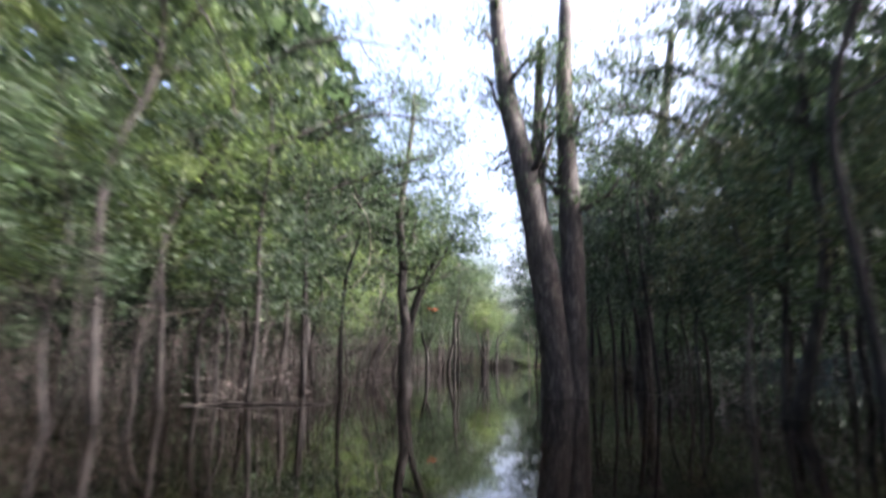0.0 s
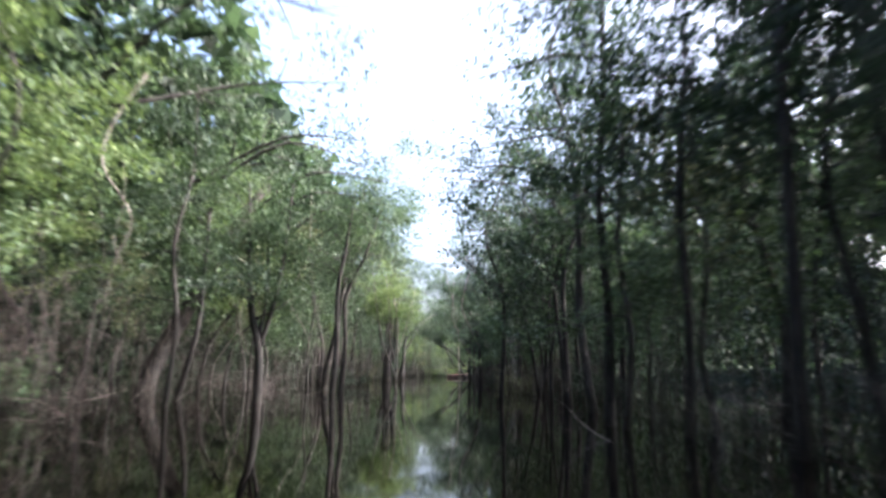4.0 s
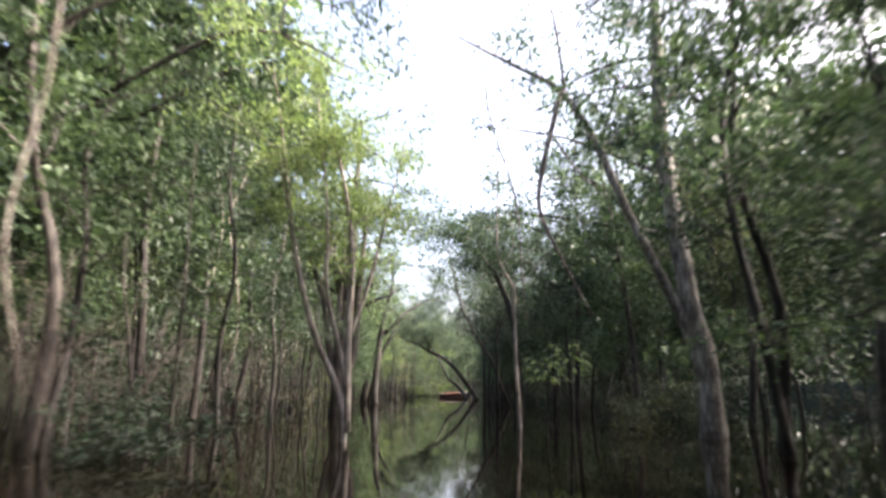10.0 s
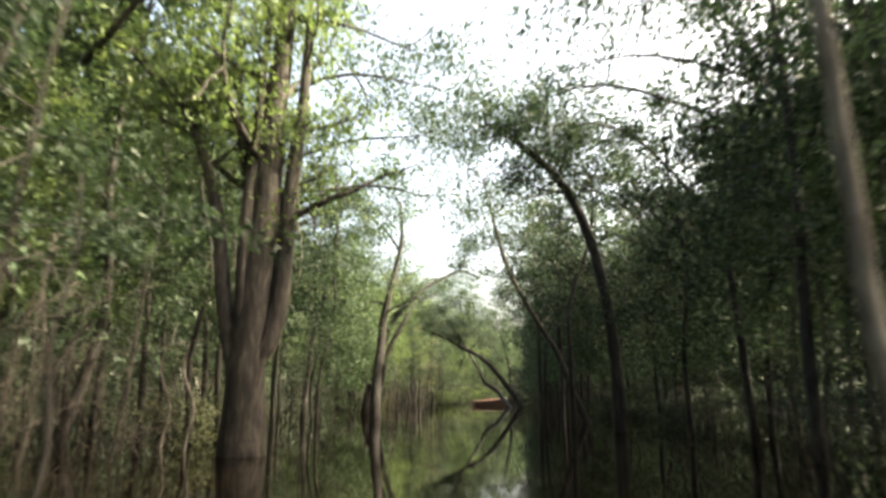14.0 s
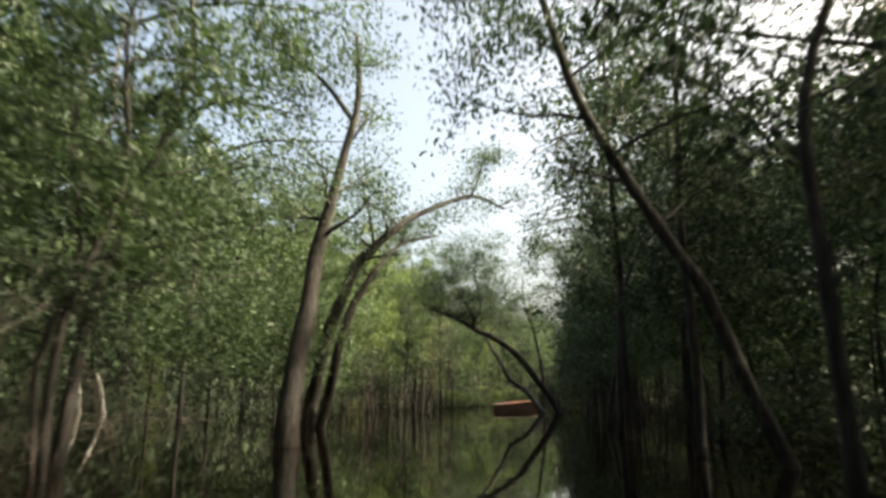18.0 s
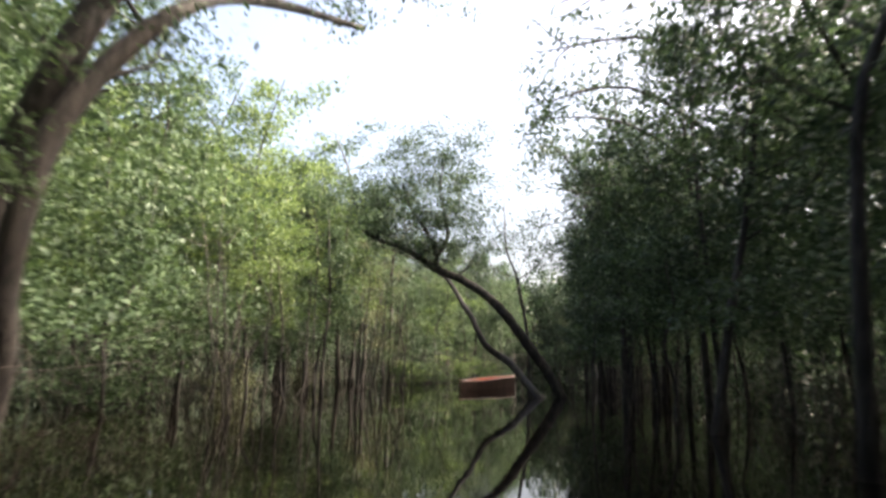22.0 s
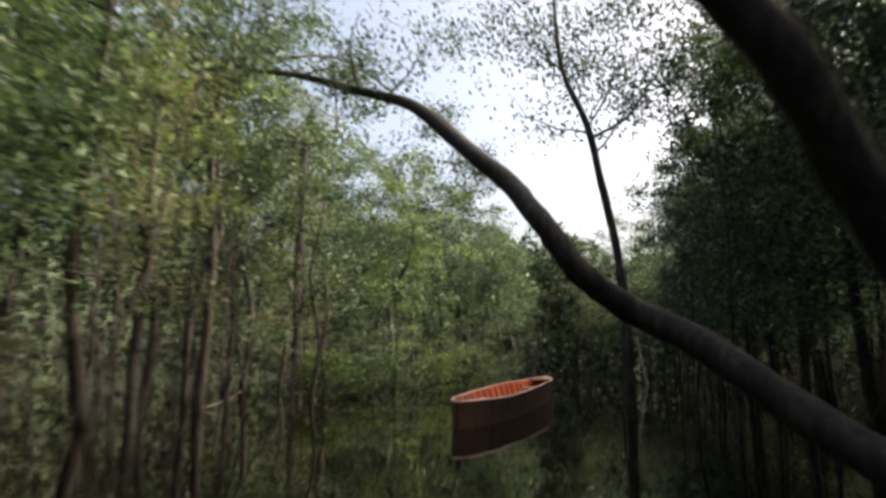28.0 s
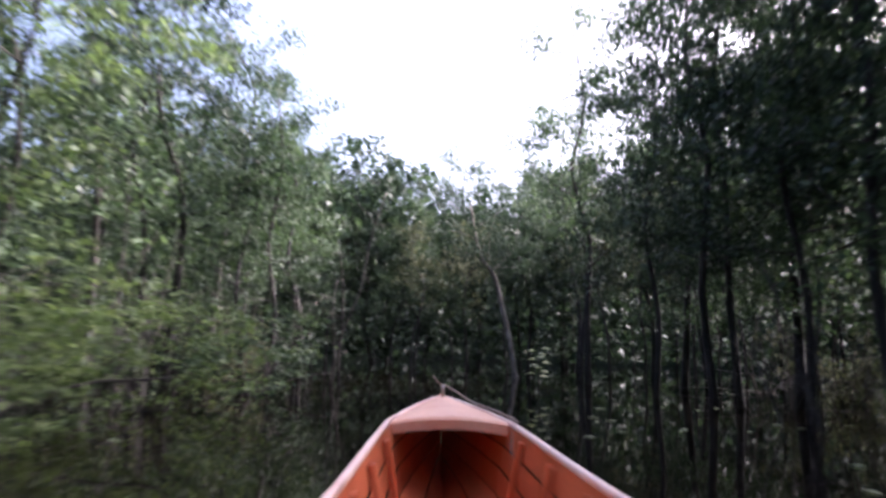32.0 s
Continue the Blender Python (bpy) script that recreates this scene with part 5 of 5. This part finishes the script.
def epiphyte(at):
    """A rosette of narrow leaves that sits on a bough."""
    t = thing("epiphyte", at, "spiky green air plant perched on a pale bough", "plant")
    for k in range(16):
        a = k * 2.4
        d = np.array([math.cos(a), math.sin(a), 0.5 - 0.05 * k])
        sd = np.array([-d[1], d[0], 0.0]) * 0.025
        b0 = d * 0.04
        pts = [b0 - sd, b0 + sd, d * 0.24 + sd + [0, 0, 0.04], d * 0.42 - [0, 0, 0.05], d * 0.24 - sd + [0, 0, 0.04]]
        under("leaf", mesh_of("leaf", [tuple(q) for q in pts], [(0, 1, 2, 4), (4, 2, 3)], LEAF_BRIGHT), t)
    return t


epiphyte((11.03, 67.6, 3.78))
RED_LEAF = leaf_material("leaf_red", (0.35, 0.06, 0.03), (0.5, 0.10, 0.05), (0.6, 0.18, 0.08), 0.5, 0.4)
t = thing("red_leaf_spray", (-0.65, 28.8, 3.3), "small spray of red-orange leaves on a twig", "leaves")
v, f = tube([(-0.5, 0, -0.1), (-0.2, 0, 0.0), (0.1, 0, 0.05)], (0.012, 0.006), 5)
under("twig", mesh_of("twig", v, f, BARK, True), t)
under("leaves", quads_mesh("leaves", leaf_corners(sprays(np.array([(0.0, 0, 0.0), (0.1, 0, -0.05)]), 6, 0.07, ge), 0.16, ge), RED_LEAF), t)
gl = np.random.default_rng(55)
first = None
for k in range(20):
    x, y = 25.0 + gl.uniform(0, 6.5), 132.0 + gl.uniform(0, 6.5)
    if not clear_of(x, y, 1.2):
        continue
    if first is None:
        first = new("floating_leaf", mesh_of("floating_leaf", [(-0.09, 0, 0.006), (-0.01, -0.04, 0.012), (0.09, 0, 0.008), (0.0, 0.045, 0.014)], [(0, 1, 2, 3)], LEAF_PALE))
        tagged(first, "pale fallen leaf afloat on black water", "leaf", "floating leaves")
        first.location = (x, y, 0)
    else:
        placed(first, x, y, gl.uniform(0, 360), gl.uniform(0.7, 1.5))

# ---- the orange boat ----


def paint_material(name, base, worn, rough=0.42):
    """Thick boat paint: scuffs, sun-bleached patches and faint brush marks."""
    m, nt, out = material(name)
    big = noise_tex(nt, 3.0, 6.0)
    fine = noise_tex(nt, 60.0, 3.0, (1, 0.15, 1))
    mixn = nt.nodes.new("ShaderNodeMath")
    mixn.operation = "MULTIPLY_ADD"
    mixn.inputs[1].default_value = 0.3
    nt.links.new(fine, mixn.inputs[0])
    nt.links.new(big, mixn.inputs[2])
    p = node(nt, "ShaderNodeBsdfPrincipled", Roughness=rough)
    nt.links.new(ramp(nt, mixn.outputs[0], [(0.45, base), (0.72, worn), (0.9, tuple(min(1, c * 1.25) for c in worn))]), p.inputs["Base Color"])
    b = node(nt, "ShaderNodeBump", Strength=0.15, Distance=0.004)
    nt.links.new(fine, b.inputs["Height"])
    nt.links.new(b.outputs[0], p.inputs["Normal"])
    nt.links.new(p.outputs[0], out.inputs["Surface"])
    return m


ORANGE = paint_material("orange_paint", (0.50, 0.105, 0.035), (0.56, 0.15, 0.06))
FADED = paint_material("faded_deck_paint", (0.64, 0.30, 0.185), (0.72, 0.41, 0.28), 0.5)
HULL = paint_material("dark_hull_paint", (0.035, 0.018, 0.013), (0.085, 0.045, 0.034), 0.55)
RAIL = paint_material("rail_paint", (0.70, 0.42, 0.34), (0.78, 0.56, 0.49), 0.35)
STEEL, nt, out = material("worn_metal")
p = node(nt, "ShaderNodeBsdfPrincipled", Metallic=0.9, Roughness=0.4)
nt.links.new(ramp(nt, noise_tex(nt, 40.0), [(0.4, (0.35, 0.30, 0.28)), (0.7, (0.6, 0.56, 0.52))]), p.inputs["Base Color"])
nt.links.new(p.outputs[0], out.inputs["Surface"])
CORD, nt, out = material("cord")
p = node(nt, "ShaderNodeBsdfPrincipled", Roughness=0.9)
nt.links.new(ramp(nt, noise_tex(nt, 90.0), [(0.4, (0.20, 0.15, 0.12)), (0.7, (0.42, 0.36, 0.31))]), p.inputs["Base Color"])
nt.links.new(p.outputs[0], out.inputs["Surface"])

STATIONS = [-5.9, -5.75, -5.4, -4.8, -3.8, -2.5, -1.0, 0.3, 1.0, 1.6, 2.05, 2.5, 3.0, 3.5, 3.9, 4.2, 4.4, 4.52, 4.6]
HALF = [0.012, 0.10, 0.22, 0.36, 0.46, 0.52, 0.53, 0.51, 0.485, 0.45, 0.42, 0.395, 0.365, 0.325, 0.24, 0.16, 0.10, 0.06, 0.012]


def half(y):
    return float(np.interp(y, STATIONS, HALF))


def rail_z(y):
    return 0.55 + 0.08 * max(0.0, (y - 2.0) / 2.6) ** 1.5 - 0.13 * min(1.0, max(0.0, (1.0 - y) / 5.0))


def side_point(y, f, sgn, inset=0.0):
    """On the hull's side at station y; f from keel (0) over the chine (0.5) to the rail (1)."""
    w = half(y)
    zk, zc = 0.05 + 0.10 * max(0.0, (y - 3.2) / 1.4), 0.16 + 0.16 * max(0.0, (y - 2.6) / 2.0)
    if f < 0.5:
        x, z = 0.80 * w * f / 0.5, zk + (zc - zk) * f / 0.5
    else:
        x, z = w * (0.80 + 0.20 * (f - 0.5) / 0.5), zc + (rail_z(y) - zc) * (f - 0.5) / 0.5
    return (sgn * max(0.0, x - inset), y, z)


def strip(f0, f1, sgn, inset0, inset1, ys):
    v, f = [], []
    for k, y in enumerate(ys):
        v += [side_point(y, f0, sgn, inset0), side_point(y, f1, sgn, inset1)]
        if k:
            f.append((2 * k - 2, 2 * k, 2 * k + 1, 2 * k - 1) if sgn < 0 else (2 * k - 1, 2 * k + 1, 2 * k, 2 * k - 2))
    return v, f


boat = thing("boat", (20.18, 130.385, 0), "small orange-painted open boat afloat on black water", "boat")
boat.rotation_euler = (0, 0, radians(-30))
ys = np.arange(-5.9, 4.601, 0.1)
# outer skin, closed below and behind
v, f = [], []
for k, y in enumerate(ys):
    for sgn in (-1, 1):
        for fr in (0.0, 0.5, 1.0):
            x, yy, z = side_point(y, fr, sgn)
            v.append((x + sgn * (0.02 if fr else 0), yy, z - (0.30 if fr < 1 else 0.0) - (0.05 if fr == 0 else 0)))
    if k:
        a, b_ = 6 * (k - 1), 6 * k
        for i in (0, 1, 3, 4):
            f.append((a + i, a + i + 1, b_ + i + 1, b_ + i))
f.append((0, 1, 2, 5, 4, 3))
under("hull", mesh_of("hull", v, f, HULL, False), boat, "dark weathered outer planking")
for sgn in (-1, 1):
    for f0, f1, i0, i1 in ((0.0, 0.27, 0.0, 0.012), (0.27, 0.5, 0.004, 0.012), (0.5, 0.69, 0.006, 0.022), (0.69, 0.85, 0.010, 0.022), (0.85, 1.0, 0.010, 0.012)):
        v, f = strip(f0, f1, sgn, i0, i1, ys)
        under("strake", mesh_of("strake", v, f, ORANGE), boat)
    rail = [(sgn * (half(y) + 0.004), y, rail_z(y) + 0.008) for y in ys]
    v, f = tube(rail, (0.022, 0.022, 0.018), 8)
    under("gunwale", mesh_of("gunwale", v, f, RAIL, True), boat, "faded pinkish rail")
    for y in (-5.0, -4.4, -3.8, -3.2, -2.6, -2.0, -1.4, -0.8, -0.2, 0.4, 1.0, 1.6, 2.1, 2.6, 3.12):
        bar = [np.array(side_point(y, fr, sgn, 0.028)) for fr in (0.12, 0.35, 0.5, 0.65, 0.8, 0.97)]
        v, f = tube(bar, (0.022, 0.022), 6)
        under("rib", mesh_of("rib", v, f, ORANGE), boat)
# foredeck with a folded lip, gently crowned
v, f = [], []
dy = np.r_[np.arange(3.5, 4.55, 0.1), 4.59]
for k, y in enumerate(dy):
    w = half(y) - 0.004
    for i in range(9):
        q = i / 4 - 1
        v.append((w * q, y, rail_z(y) + 0.012 + 0.03 * (1 - q * q)))
    if k:
        for i in range(8):
            a = 9 * (k - 1) + i
            f.append((a, a + 1, a + 10, a + 9))
foredeck = under("foredeck", mesh_of("foredeck", v, f, FADED, True), boat, "sun-faded pinkish deck plate")
w = half(3.5) - 0.004
v = []
for i in range(9):
    q = i / 4 - 1
    z = rail_z(3.5) + 0.012 + 0.03 * (1 - q * q)
    v += [(w * q, 3.495, z), (w * q, 3.478, z - 0.012), (w * q, 3.478, z - 0.065), (w * q, 3.50, z - 0.065)]
f = [(4 * i + j, 4 * i + j + 1, 4 * i + j + 5, 4 * i + j + 4) for i in range(8) for j in range(3)]
under("deck_lip", mesh_of("deck_lip", v, f, FADED), foredeck)


def plank(name, x0, x1, y0, y1, z0, z1, mat, label="", to=None):
    bm = bmesh.new()
    bmesh.ops.create_cube(bm, size=1.0, matrix=Matrix.Translation(((x0 + x1) / 2, (y0 + y1) / 2, (z0 + z1) / 2)) @ Matrix.Diagonal((x1 - x0, y1 - y0, z1 - z0, 1)))
    bmesh.ops.bevel(bm, geom=bm.edges[:], offset=0.008, segments=2, affect="EDGES")
    me = bpy.data.meshes.new(name)
    bm.to_mesh(me)
    bm.free()
    me.materials.append(mat)
    return under(name, me, to or boat, label)


fore_bench = plank("bench", -0.36, 0.36, 2.18, 2.46, 0.355, 0.385, RAIL, "faded cross bench")
aft_bench = plank("bench", -0.46, 0.46, -2.75, -2.48, 0.29, 0.32, RAIL, "faded cross bench")
plank("bench_support", -0.32, 0.32, 2.22, 2.24, 0.12, 0.355, ORANGE, to=fore_bench)
plank("bench_support", -0.40, 0.40, -2.70, -2.68, 0.10, 0.29, ORANGE, to=aft_bench)
v, f = tube([(0, 4.40, 0.64), (0, 4.40, 0.70), (0.0, 4.40, 0.745)], (0.016, 0.013, 0.012), 8)
under("cleat", mesh_of("cleat", v, f, STEEL, True), foredeck, "worn metal bow post")
rope = thing("rope", (20.18, 130.385, 0), "thin grey cord tied to the boat's bow post", "rope")
rope.rotation_euler = (0, 0, radians(-30))
v, f = tube(curve_points([(-0.07, 4.40, 0.80), (-0.02, 4.40, 0.745), (0.02, 4.40, 0.735), (0.09, 4.33, 0.70), (0.17, 4.15, 0.655), (0.275, 3.80, 0.635), (0.345, 3.42, 0.62), (0.34, 3.38, 0.61), (0.31, 3.34, 0.52), (0.30, 3.2, 0.34), (0.20, 3.0, 0.17), (0.10, 2.75, 0.10), (0.05, 2.6, 0.10)], 5), (0.006, 0.006), 6)
under("cord", mesh_of("cord", v, f, CORD, True), rope)
